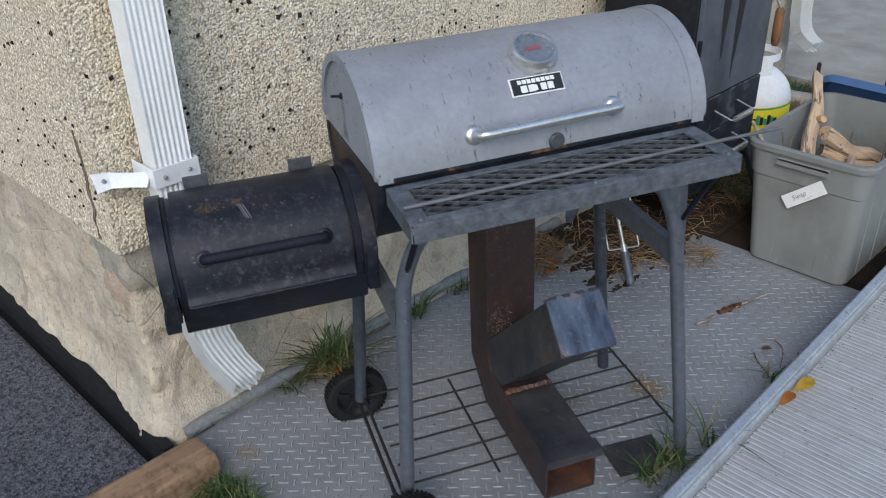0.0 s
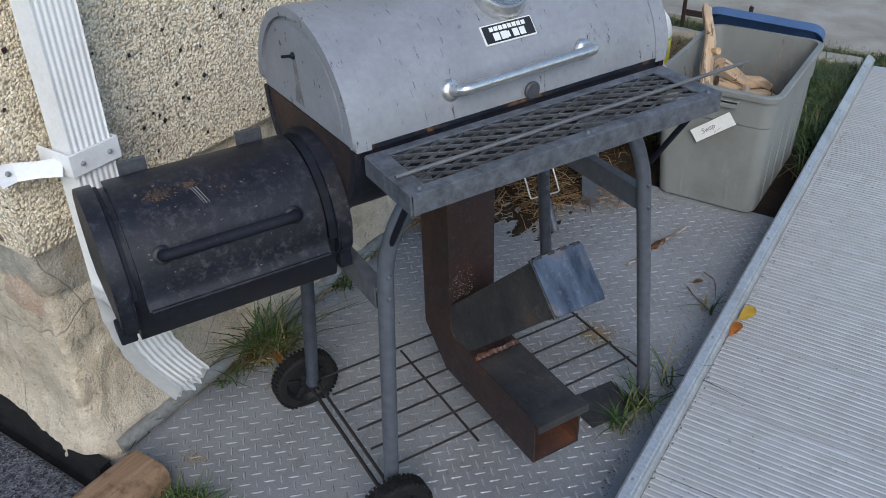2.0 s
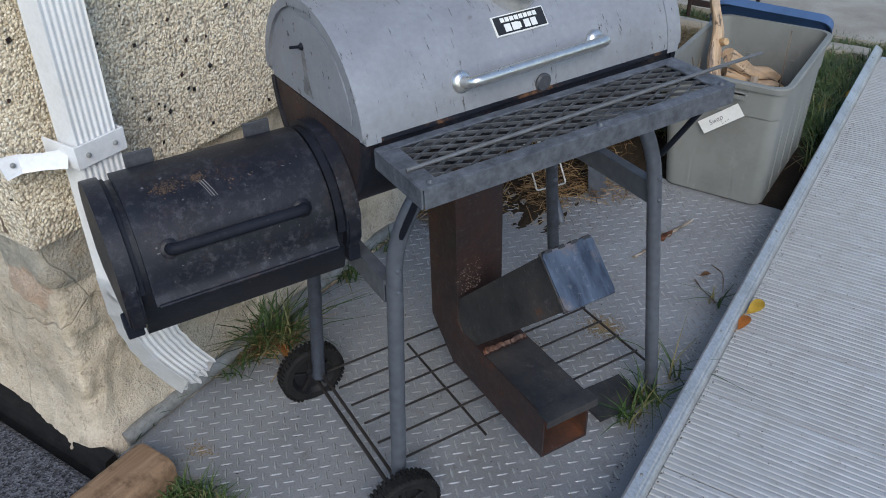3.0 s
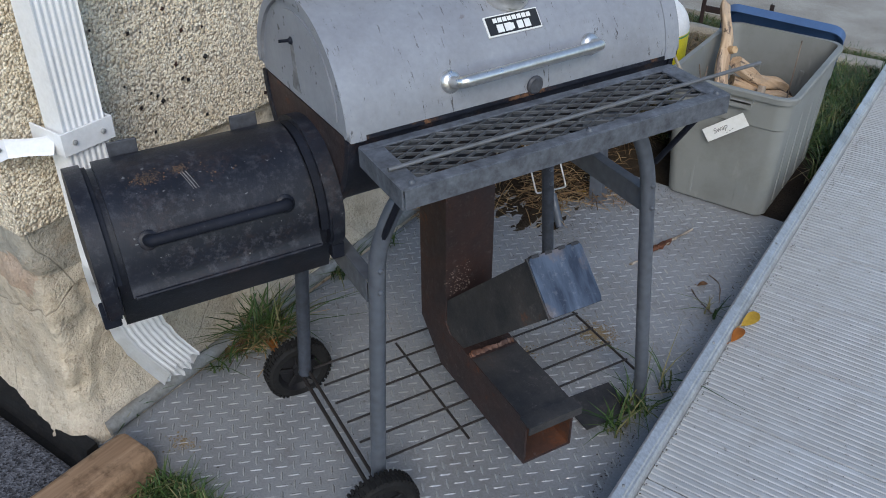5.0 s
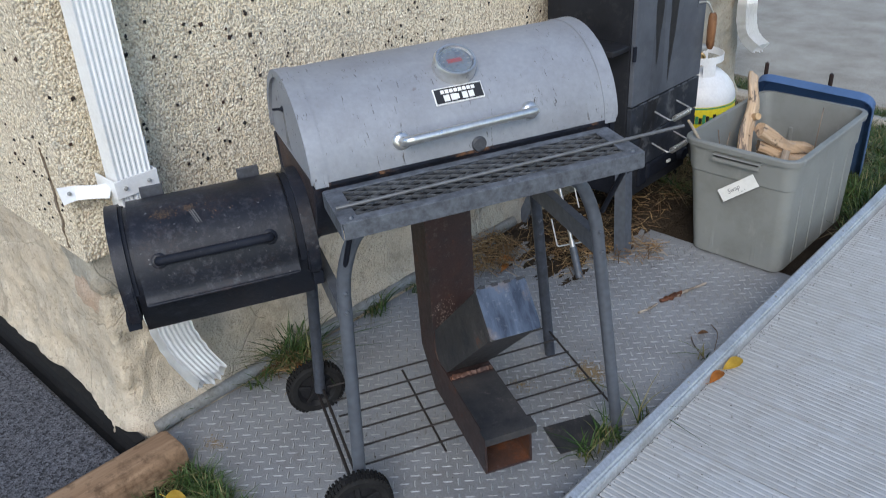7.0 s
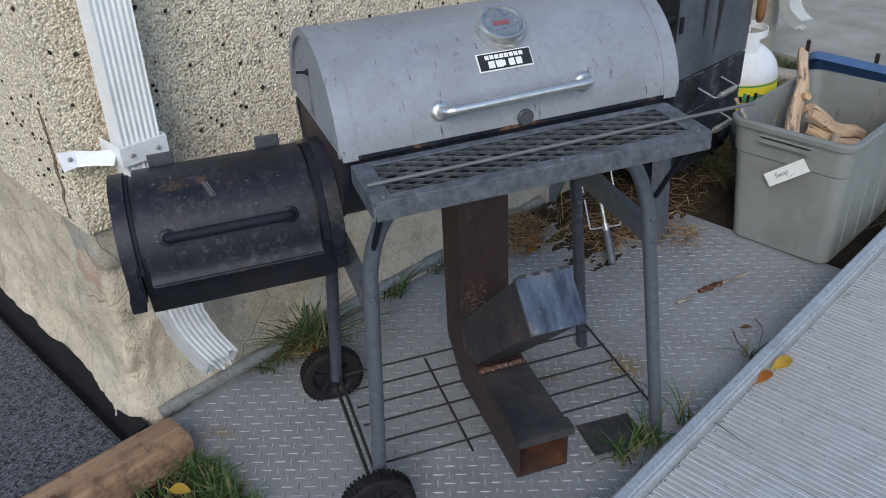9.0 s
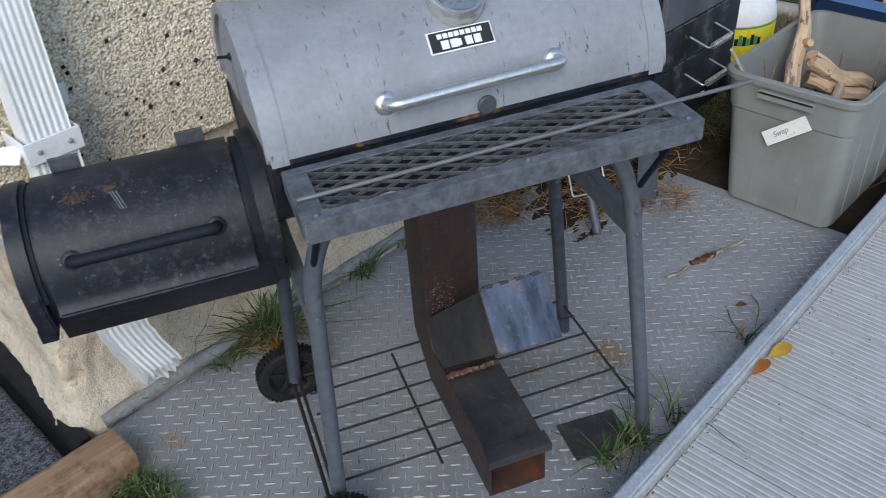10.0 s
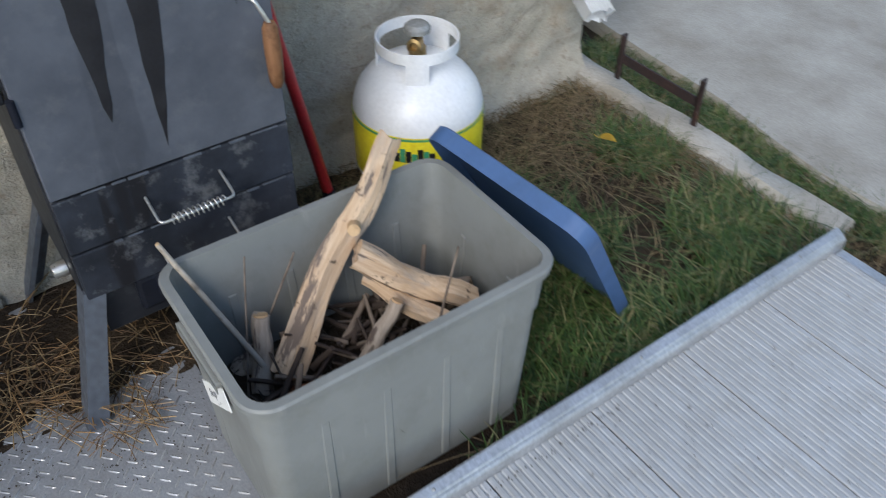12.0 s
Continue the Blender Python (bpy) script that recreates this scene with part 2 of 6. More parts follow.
def bin_material(name, base, scuff):
    n = Nodes(name)
    big, streak = n.noise(3.2, 5, 0.6), n.noise(1.0, 4, 0.6, n.stretch(20, 20, 5))
    c = n.mix(n.ramp(big, (0.4, 0.0), (0.65, 1.0)), base, tuple(v * 0.86 for v in base))
    c = n.mix(n.math("MULTIPLY", n.ramp(streak, (0.6, 0.0), (0.74, 1.0)), 0.3), c, scuff)
    c = n.mix(n.math("MULTIPLY", n.ramp(n.noise(5.5, 7, 0.72), (0.47, 0.0), (0.68, 1.0)), 0.45), c, tuple(v * 0.55 for v in (base[0] * 1.06, base[1], base[2] * 0.9)))
    return n.finish(c, n.math("ADD", n.math("MULTIPLY", big, 0.2), 0.4), 0.0, n.noise(260, 2), 0.0003, 0.3)


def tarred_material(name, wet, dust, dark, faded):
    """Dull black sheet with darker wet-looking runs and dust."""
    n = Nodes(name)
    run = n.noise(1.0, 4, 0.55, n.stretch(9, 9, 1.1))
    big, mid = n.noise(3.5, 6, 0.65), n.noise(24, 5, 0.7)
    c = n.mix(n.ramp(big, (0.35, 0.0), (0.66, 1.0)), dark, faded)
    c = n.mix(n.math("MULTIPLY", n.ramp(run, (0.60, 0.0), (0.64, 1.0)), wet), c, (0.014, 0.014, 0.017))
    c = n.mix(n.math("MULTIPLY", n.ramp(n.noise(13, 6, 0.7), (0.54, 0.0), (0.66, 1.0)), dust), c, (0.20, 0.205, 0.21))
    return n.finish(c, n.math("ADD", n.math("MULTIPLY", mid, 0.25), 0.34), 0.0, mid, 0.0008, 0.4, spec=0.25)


STUCCO, PARGE, LID_PAINT = stucco_material(), parge_material(), lid_paint_material()
PARGE_BROKEN = parge_material("broken_parging", (0.50, 0.33, 0.225), (0.42, 0.34, 0.265), (0.66, 0.52, 0.42), 0.6)
PARGE_GREY = parge_material("grey_concrete_foundation", (0.42, 0.385, 0.315), (0.31, 0.29, 0.25), (0.52, 0.48, 0.41))
BLACK_DUSTY = black_paint_material("dusty_black_paint", 0.70, 0.06, 0.46, 0.34)
BLACK_RUST = black_paint_material("black_paint_with_rust", 0.35, 0.2)
EDGE_RUST = black_paint_material("rusted_lid_edge", 0.3, 0.95)
ROD_STEEL = worn("dull_rod_steel", (0.22, 0.225, 0.235), (0.12, 0.115, 0.11), 60, 0.7, 0.5, 0.5)
SOOT_RUN = worn("faded_soot_run", (0.10, 0.10, 0.105), (0.24, 0.245, 0.26), 30, 1.0, 0.6)
CRACK_DARK = worn("crumbled_mortar", (0.13, 0.095, 0.07), (0.30, 0.24, 0.18), 70, 0.8, 0.95, 0.0, 160, 0.003, spec=0.15)
TAB_GREY = worn("dark_grey_tab_paint", (0.075, 0.08, 0.095), (0.03, 0.03, 0.034), 50, 0.6, 0.5)
RUST_DUST = blade_material("rust_dust", (0.20, 0.14, 0.075), (0.30, 0.22, 0.12), (0.16, 0.12, 0.075))
SCUFF = blade_material("rust_flecks", (0.04, 0.03, 0.025), (0.085, 0.065, 0.053), (0.07, 0.052, 0.045), (0.14, 0.078, 0.042))
PAINT_SCRAPE = worn("pale_scrape", (0.20, 0.19, 0.185), (0.09, 0.09, 0.095), 60, 0.7, 0.6)
SPATTER = worn("weld_spatter", (0.30, 0.25, 0.22), (0.10, 0.055, 0.04), 90, 1.0, 0.6)
BLACK_MATT = black_paint_material("matt_black", 0.15, 0.0, 0.62, 0.2)
RUST = rusty_steel_material("rusted_tube_steel", 0.12, (0.032, 0.024, 0.026), (0.056, 0.030, 0.026))
RUST_DARK = rusty_steel_material("dark_mill_steel", 0.0, (0.022, 0.024, 0.029), (0.060, 0.056, 0.056))
RUST_BAND = rusty_steel_material("rusted_weld_band", 0.45, (0.055, 0.032, 0.027), (0.125, 0.058, 0.038))
RUST_RED = rusty_steel_material("red_rust", 1.6)
CAP_STEEL = cap_material()
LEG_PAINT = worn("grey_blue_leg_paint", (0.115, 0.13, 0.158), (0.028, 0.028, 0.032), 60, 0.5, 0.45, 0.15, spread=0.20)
LEG_DARK = worn("dark_blue_leg_paint", (0.058, 0.068, 0.090), (0.018, 0.018, 0.021), 40, 0.6, 0.45, 0.15, spread=0.20)
SHELF_PAINT = worn("chalky_grey_shelf_paint", (0.150, 0.166, 0.195), (0.020, 0.021, 0.026), 34, 0.78, 0.5, 0.1, spread=0.2)
MESH_PAINT = worn("scratched_mesh_paint", (0.125, 0.132, 0.142), (0.03, 0.03, 0.032), 30, 0.8, 0.45, 0.3)
CHROME = worn("brushed_chrome", (0.74, 0.74, 0.73), (0.5, 0.49, 0.47), 40, 0.5, 0.34, 0.9, depth=0.0001)
WIRE = worn("dark_wire", (0.022, 0.022, 0.024), (0.07, 0.05, 0.04), 50, 0.5, 0.5, 0.4)
BRIGHT_WIRE = worn("plated_wire", (0.62, 0.62, 0.60), (0.30, 0.26, 0.21), 60, 0.6, 0.35, 0.8)
RUBBER = worn("black_rubber", (0.008, 0.008, 0.009), (0.026, 0.025, 0.024), 30, 0.6, 0.75, spec=0.2)
HUB = worn("black_plastic", (0.008, 0.008, 0.010), (0.024, 0.023, 0.023), 40, 0.5, 0.5, spec=0.25)
WHITE_METAL = worn("white_enamelled_sheet", (0.86, 0.87, 0.88), (0.55, 0.53, 0.49), 9, 0.35, 0.4, depth=0.0002)
TANK_WHITE = worn("tank_white_enamel", (0.80, 0.81, 0.83), (0.62, 0.60, 0.55), 10, 0.35, 0.35, depth=0.0003)
TANK_YELLOW = worn("yellow_label", (0.74, 0.62, 0.02), (0.5, 0.42, 0.05), 14, 0.3, 0.4, depth=0.0002)
LABEL_GREEN = worn("green_label_print", (0.05, 0.30, 0.14), (0.06, 0.22, 0.12), 20, 0.3, 0.45)
LABEL_BLACK = worn("black_print", (0.012, 0.012, 0.013), (0.03, 0.03, 0.03), 30, 0.3, 0.45)
LABEL_WHITE = worn("white_print", (0.80, 0.80, 0.78), (0.6, 0.6, 0.58), 30, 0.3, 0.45)
INK = worn("grey_pen_ink", (0.20, 0.20, 0.21), (0.28, 0.28, 0.28), 60, 0.5, 0.7)
BRASS = worn("brass", (0.42, 0.29, 0.12), (0.18, 0.13, 0.08), 40, 0.6, 0.4, 0.9)
BIN_GREY = bin_material("grey_polyethylene", (0.222, 0.230, 0.220), (0.40, 0.40, 0.37))
BIN_BLUE = bin_material("blue_polyethylene", (0.062, 0.125, 0.27), (0.16, 0.22, 0.33))
TREAD, TREAD_BAR = plate_material(), worn("worn_tread_bars", (0.46, 0.47, 0.485), (0.25, 0.245, 0.24), 6, 0.9, 0.36, 0.35)
RIBBED = ramp_material()
RAIL_METAL = worn("weathered_aluminium", (0.52, 0.53, 0.55), (0.33, 0.33, 0.33), 7, 0.7, 0.36, 0.6)
ASPHALT, SOIL = asphalt_material(), soil_material()
CONCRETE = worn("grey_concrete", (0.405, 0.385, 0.345), (0.265, 0.242, 0.205), 3.5, 0.9, 0.9, 0.0, 140, 0.003, spec=0.25)
PIPE_GREY = worn("grey_pipe", (0.30, 0.31, 0.31), (0.15, 0.14, 0.12), 14, 0.8, 0.6, 0.1)
TIMBER = wood_material("weathered_timber", (0.40, 0.26, 0.16), (0.22, 0.13, 0.075), (60, 5, 60))
FIREWOOD = firewood_material("split_log_wood", (0.64, 0.48, 0.33), (0.47, 0.32, 0.20), (0.17, 0.13, 0.105))
BRANCH = firewood_material("grey_branch_wood", (0.50, 0.42, 0.34), (0.30, 0.24, 0.19), (0.12, 0.09, 0.075))
SPLIT_WOOD = wood_material("split_firewood", (0.62, 0.43, 0.25), (0.40, 0.25, 0.13), (40, 40, 5))
BARK = wood_material("grey_bark", (0.24, 0.19, 0.15), (0.10, 0.075, 0.058), (30, 30, 8), 0.9)
TWIG_DARK = wood_material("dark_twig_bark", (0.085, 0.062, 0.05), (0.035, 0.026, 0.022), (30, 30, 8), 0.9)
BARK_RED = wood_material("red_brown_bark", (0.20, 0.085, 0.05), (0.09, 0.04, 0.026), (20, 20, 20), 0.9)
PALE_BARK = wood_material("pale_bark", (0.50, 0.44, 0.37), (0.25, 0.2, 0.15), (20, 20, 10), 0.85)
HANDLE_WOOD = wood_material("handle_wood", (0.26, 0.13, 0.065), (0.14, 0.065, 0.03), (50, 50, 6), 0.5)
RED_PAINT = worn("red_handle_paint", (0.42, 0.018, 0.022), (0.25, 0.02, 0.02), 20, 0.5, 0.35)
SOOT = tarred_material("grey_sooty_sheet", 0.2, 0.16, (0.070, 0.078, 0.096), (0.120, 0.131, 0.156))
SOOT_BLACK = tarred_material("sooty_black_sheet", 0.7, 0.10, (0.010, 0.011, 0.014), (0.024, 0.026, 0.033))
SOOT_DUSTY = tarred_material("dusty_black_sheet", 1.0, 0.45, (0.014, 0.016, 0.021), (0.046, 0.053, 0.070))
SOOT_WET = worn("wet_soot_run", (0.012, 0.012, 0.015), (0.02, 0.02, 0.024), 20, 0.6, 0.5)
GRASS = blade_material("grass_blades", (0.016, 0.038, 0.011), (0.034, 0.074, 0.018), (0.06, 0.11, 0.028), (0.095, 0.13, 0.042), (0.24, 0.21, 0.10))
GRASS_DRY = blade_material("dry_grass_blades", (0.055, 0.068, 0.025), (0.14, 0.095, 0.048), (0.27, 0.20, 0.11), (0.075, 0.048, 0.028))
STRAW = blade_material("straw", (0.11, 0.062, 0.028), (0.22, 0.13, 0.058), (0.045, 0.027, 0.015), (0.40, 0.28, 0.14), (0.27, 0.14, 0.05))
STONE_DARK = blade_material("dark_pebbles", (0.004, 0.004, 0.005), (0.010, 0.009, 0.010), (0.035, 0.014, 0.010))
CRUMB = blade_material("soil_crumbs", (0.018, 0.014, 0.011), (0.045, 0.034, 0.025), (0.09, 0.07, 0.05))
STONE_PALE = blade_material("pale_pebbles", (0.54, 0.45, 0.32), (0.80, 0.72, 0.57), (0.70, 0.585, 0.43), (0.90, 0.84, 0.70))
RUBBLE = worn("broken_concrete", (0.42, 0.40, 0.37), (0.25, 0.23, 0.2), 20, 0.7, 0.9, 0.0, 150, 0.002)
LEAF_YELLOW = worn("yellow_leaf", (0.62, 0.42, 0.05), (0.42, 0.25, 0.04), 60, 0.6, 0.6)
LEAF_ORANGE = worn("orange_leaf", (0.52, 0.19, 0.03), (0.28, 0.10, 0.03), 60, 0.6, 0.6)
LEAF_BROWN = worn("brown_leaf", (0.20, 0.105, 0.05), (0.10, 0.05, 0.025), 60, 0.6, 0.7)
GAUGE_FACE = worn("gauge_face", (0.085, 0.11, 0.14), (0.15, 0.17, 0.195), 50, 0.5, 0.3)
GAUGE_RED = worn("gauge_red", (0.22, 0.04, 0.04), (0.15, 0.05, 0.045), 50, 0.3, 0.4)
glass_nodes = Nodes("gauge_glass")
glass_nodes.bsdf.inputs["Transmission Weight"].default_value = 1.0
GLASS = glass_nodes.finish((0.95, 0.97, 1.0), 0.05)


# ---------------------------------------------------------------- mesh helpers
def part(name, bm, material, parent=None, label="", smooth=None):
    """Links a bmesh as one mesh object, under parent where one is given."""
    bmesh.ops.recalc_face_normals(bm, faces=bm.faces[:])
    me = bpy.data.meshes.new(name)
    bm.to_mesh(me)
    bm.free()
    return put(name, me, material, parent, label, smooth)


def put(name, me, material, parent=None, label="", smooth=None):
    if material and not me.materials:
        me.materials.append(material)
    if smooth is not None:
        me.polygons.foreach_set("use_smooth", [True] * len(me.polygons))
        me.set_sharp_from_angle(angle=radians(smooth))
    ob = new(name, me)
    if parent:
        ob.parent = parent
    if label:
        ob["label"] = label
    return ob


def thing(name, m, label, category, group=""):
    ob = new(name)
    ob.empty_display_size = 0.05
    ob.matrix_world = m
    return tagged(ob, label, category, group)


def box(bm, x0, x1, y0, y1, z0, z1, bevel=0.0, m=None):
    made = bmesh.ops.create_cube(bm, size=1.0)["verts"]
    t = Matrix.Translation(((x0 + x1) / 2, (y0 + y1) / 2, (z0 + z1) / 2)) @ Matrix.Diagonal((x1 - x0, y1 - y0, z1 - z0, 1))
    bmesh.ops.transform(bm, matrix=(m @ t) if m else t, verts=made)
    if bevel:
        edges = list({e for v in made for e in v.link_edges})
        bmesh.ops.bevel(bm, geom=edges, offset=bevel, segments=2, profile=0.5, affect="EDGES", clamp_overlap=True)
    return bm


def boxed(*a, bevel=0.0, m=None):
    return box(bmesh.new(), *a, bevel=bevel, m=m)


def frames_along(points):
    pts = [Vector(p) for p in points]
    tang = []
    for i in range(len(pts)):
        a, b = pts[max(i - 1, 0)], pts[min(i + 1, len(pts) - 1)]
        tang.append((b - a).normalized())
    side = tang[0].orthogonal().normalized()
    out = []
    for p, t in zip(pts, tang):
        side = (side - t * side.dot(t)).normalized()
        out.append((p, t, side, t.cross(side)))
    return out


def tube(bm, points, r, n=10, caps=True, flat=1.0, jag=0.0):
    """Sweeps a ring along points; r is one radius or one a point."""
    rings = []
    rs = r if isinstance(r, (list, tuple)) else [r] * len(points)
    for (p, t, s, u), rad in zip(frames_along(points), rs):
        rings.append([bm.verts.new(p + rad * (1 + random.uniform(-jag, jag)) * (math.cos(a) * s + flat * math.sin(a) * u))
                      for a in (2 * math.pi * k / n for k in range(n))])
    for a, b in zip(rings, rings[1:]):
        for k in range(n):
            bm.faces.new((a[k], a[(k + 1) % n], b[(k + 1) % n], b[k]))
    if caps:
        bm.faces.new(rings[0][::-1])
        bm.faces.new(rings[-1])
    return bm


def rounded(points, radius, steps=5):
    """A polyline with its corners rounded."""
    pts = [Vector(p) for p in points]
    out = [pts[0]]
    for a, b, c in zip(pts, pts[1:], pts[2:]):
        d = min(radius, (a - b).length * 0.48, (c - b).length * 0.48)
        p, q = b + (a - b).normalized() * d, b + (c - b).normalized() * d
        for k in range(steps + 1):
            f = k / steps
            out.append((1 - f) ** 2 * p + 2 * f * (1 - f) * b + f * f * q)
    return out + [pts[-1]]


def prism(bm, outline, x0, x1, axis="x"):
    """Extrudes an outline of (a, b) pairs along an axis."""
    def at(a, b, c):
        return {"x": (c, a, b), "y": (a, c, b), "z": (a, b, c)}[axis]
    lo = [bm.verts.new(at(a, b, x0)) for a, b in outline]
    hi = [bm.verts.new(at(a, b, x1)) for a, b in outline]
    n = len(outline)
    for k in range(n):
        bm.faces.new((lo[k], lo[(k + 1) % n], hi[(k + 1) % n], hi[k]))
    bm.faces.new(lo[::-1])
    bm.faces.new(hi)
    return bm


def shell(bm, inner, outer, x0, x1):
    """A bent sheet with thickness: two profiles of (y, z) joined at their ends."""
    return prism(bm, list(outer) + list(inner)[::-1], x0, x1)


def arc(cy, cz, r, a0, a1, n=24):
    """Points round (cy, cz): 0 degrees is to the front (-y), 90 up."""
    return [(cy - r * math.cos(radians(a0 + (a1 - a0) * k / n)), cz + r * math.sin(radians(a0 + (a1 - a0) * k / n))) for k in range(n + 1)]


def lathe(bm, profile, n=32, m=None):
    """Turns (radius, height) pairs round z."""
    rings = []
    for r, z in profile:
        rings.append([bm.verts.new((r * math.cos(2 * math.pi * k / n), r * math.sin(2 * math.pi * k / n), z)) for k in range(n)] if r > 1e-6 else [bm.verts.new((0, 0, z))])
    for a, b in zip(rings, rings[1:]):
        for k in range(n):
            if len(a) > 1 and len(b) > 1:
                bm.faces.new((a[k], a[(k + 1) % n], b[(k + 1) % n], b[k]))
            elif len(a) > 1:
                bm.faces.new((a[k], a[(k + 1) % n], b[0]))
            elif len(b) > 1:
                bm.faces.new((a[0], b[(k + 1) % n], b[k]))
    if m:
        bmesh.ops.transform(bm, matrix=m, verts=bm.verts[:])
    return bm


def rounded_rect(w, d, r, n=5):
    out = []
    for cx, cy, a0 in ((w / 2 - r, d / 2 - r, 0), (-w / 2 + r, d / 2 - r, 90), (-w / 2 + r, -d / 2 + r, 180), (w / 2 - r, -d / 2 + r, 270)):
        out += [(cx + r * math.cos(radians(a0 + 90 * k / n)), cy + r * math.sin(radians(a0 + 90 * k / n))) for k in range(n + 1)]
    return out


def loft(bm, rings, close_ends=(True, True)):
    made = [[bm.verts.new(p) for p in ring] for ring in rings]
    n = len(made[0])
    for a, b in zip(made, made[1:]):
        for k in range(n):
            bm.faces.new((a[k], a[(k + 1) % n], b[(k + 1) % n], b[k]))
    if close_ends[0]:
        bm.faces.new(made[0][::-1])
    if close_ends[1]:
        bm.faces.new(made[-1])
    return bm


def raw_mesh(name, verts, faces, material, parent=None):
    me = bpy.data.meshes.new(name)
    me.from_pydata(np.asarray(verts).tolist(), [], np.asarray(faces).tolist() if not isinstance(faces, list) else faces)
    return put(name, me, material, parent)


def strip_blades(spots, height, width, lean, rng, segments=3):
    """Bent grass blades as ribbons: spots is an (n, 3) array of roots."""
    n = len(spots)
    turn, h = rng.uniform(0, 2 * np.pi, n), height * rng.uniform(0.45, 1.25, n)
    bend, w = lean * rng.uniform(0.2, 1.6, n), width * rng.uniform(0.6, 1.3, n)
    side = np.stack([-np.sin(turn), np.cos(turn), 0 * turn], 1)
    ahead = np.stack([np.cos(turn), np.sin(turn), 0 * turn], 1)
    rows = []
    for k in range(segments + 1):
        f = k / segments
        mid = spots + ahead * (h * bend * f * f)[:, None] + np.array([0, 0, 1.0]) * (h * f * (1 - 0.35 * np.minimum(bend, 1.3) * f))[:, None]
        half = side * (w * 0.5 * (1 - f) ** 0.6 + 0.0002)[:, None]
        rows += [mid - half, mid + half]
    v = np.stack(rows, 1).reshape(-1, 3)
    base = np.arange(n)[:, None] * (2 * segments + 2)
    quads = np.concatenate([base + np.array([[2 * k, 2 * k + 1, 2 * k + 3, 2 * k + 2]]) for k in range(segments)], 0)
    return v, quads


def scatter(rng, n, x0, x1, y0, y1, z):
    return np.stack([rng.uniform(x0, x1, n), rng.uniform(y0, y1, n), np.full(n, z)], 1)


def pebbles(rng, centres, size, axis_flat, squash=0.55):
    """Small eight-sided stones: centres is an (n, 3) array."""
    n = len(centres)
    s = size * rng.uniform(0.5, 1.4, (n, 1)) * rng.uniform(0.7, 1.3, (n, 3))
    s[:, axis_flat] *= squash
    unit = np.array([(1, 0, 0), (-1, 0, 0), (0, 1, 0), (0, -1, 0), (0, 0, 1), (0, 0, -1)], float)
    ang = rng.uniform(0, np.pi, n)
    a, b = [k for k in range(3) if k != axis_flat]
    u = np.repeat(unit[None], n, 0)
    ca, sa = np.cos(ang)[:, None], np.sin(ang)[:, None]
    ua, ub = u[:, :, a] * s[:, a:a + 1], u[:, :, b] * s[:, b:b + 1]
    out = np.zeros_like(u)
    out[:, :, a], out[:, :, b] = ua * ca - ub * sa, ua * sa + ub * ca
    out[:, :, axis_flat] = u[:, :, axis_flat] * s[:, axis_flat:axis_flat + 1]
    v = (out + centres[:, None, :]).reshape(-1, 3)
    tri = np.array([(0, 2, 4), (2, 1, 4), (1, 3, 4), (3, 0, 4), (2, 0, 5), (1, 2, 5), (3, 1, 5), (0, 3, 5)])
    f = (np.arange(n)[:, None, None] * 6 + tri[None]).reshape(-1, 3)
    return v, f


# ---------------------------------------------------------------- ground and setting
rng = np.random.default_rng(7)
WALL_X, WALL_Y, FAR_Y = -1.62, 0.995, 4.53


def ground():
    bm = bmesh.new()
    bmesh.ops.create_grid(bm, x_segments=1, y_segments=1, size=150.0)
    bmesh.ops.translate(bm, vec=(0, 0, -0.02), verts=bm.verts[:])
    tagged(part("ground", bm, SOIL), "brown bare soil with patchy grass round the house", "ground", kind="structure")


def tread_plate():
    """Tread plate floor with crossed raised bars."""
    x0, x1, y0, y1 = -1.585, -0.550, 1.0, 2.93
    floor = part("floor", boxed(x0, x1, y0, y1, -0.012, 0.0, bevel=0.002), TREAD)
    tagged(floor, "dirty galvanised diamond tread plate lying on the soil", "floor", kind="structure")
    pitch = 0.0390
    verts, faces = [], []
    prof = [(-1, 0, 0), (-0.5, 0.8, 0), (0.5, 0.8, 0), (1, 0, 0), (0.5, -0.8, 0), (-0.5, -0.8, 0), (-0.6, 0, 1), (0.6, 0, 1)]
    tris = [(0, 6, 1), (1, 6, 7, 2), (2, 7, 3), (3, 7, 4), (4, 7, 6, 5), (5, 6, 0)]
    i = 0
    for a in range(2 * int((x1 - x0) / pitch) - 1):
        for b in range(int((y1 - y0) / pitch) - 1):
            cx, cy = x0 + (a + 1) * pitch / 2, y0 + (b + 0.6 + 0.5 * (a % 2)) * pitch
            t = radians(45 if a % 2 else 135)
            c, s = math.cos(t), math.sin(t)
            for px, py, pz in prof:
                lx, ly = px * 0.0145, py * 0.0036
                verts.append((cx + lx * c - ly * s, cy + lx * s + ly * c, 0.0002 + pz * 0.0017))
            faces += [[k + 8 * i for k in f] for f in tris]
            i += 1
    bars = raw_mesh("tread_bars", verts, faces, TREAD_BAR, floor)
    tagged(bars, "worn bright raised tread bars", kind="stuff")


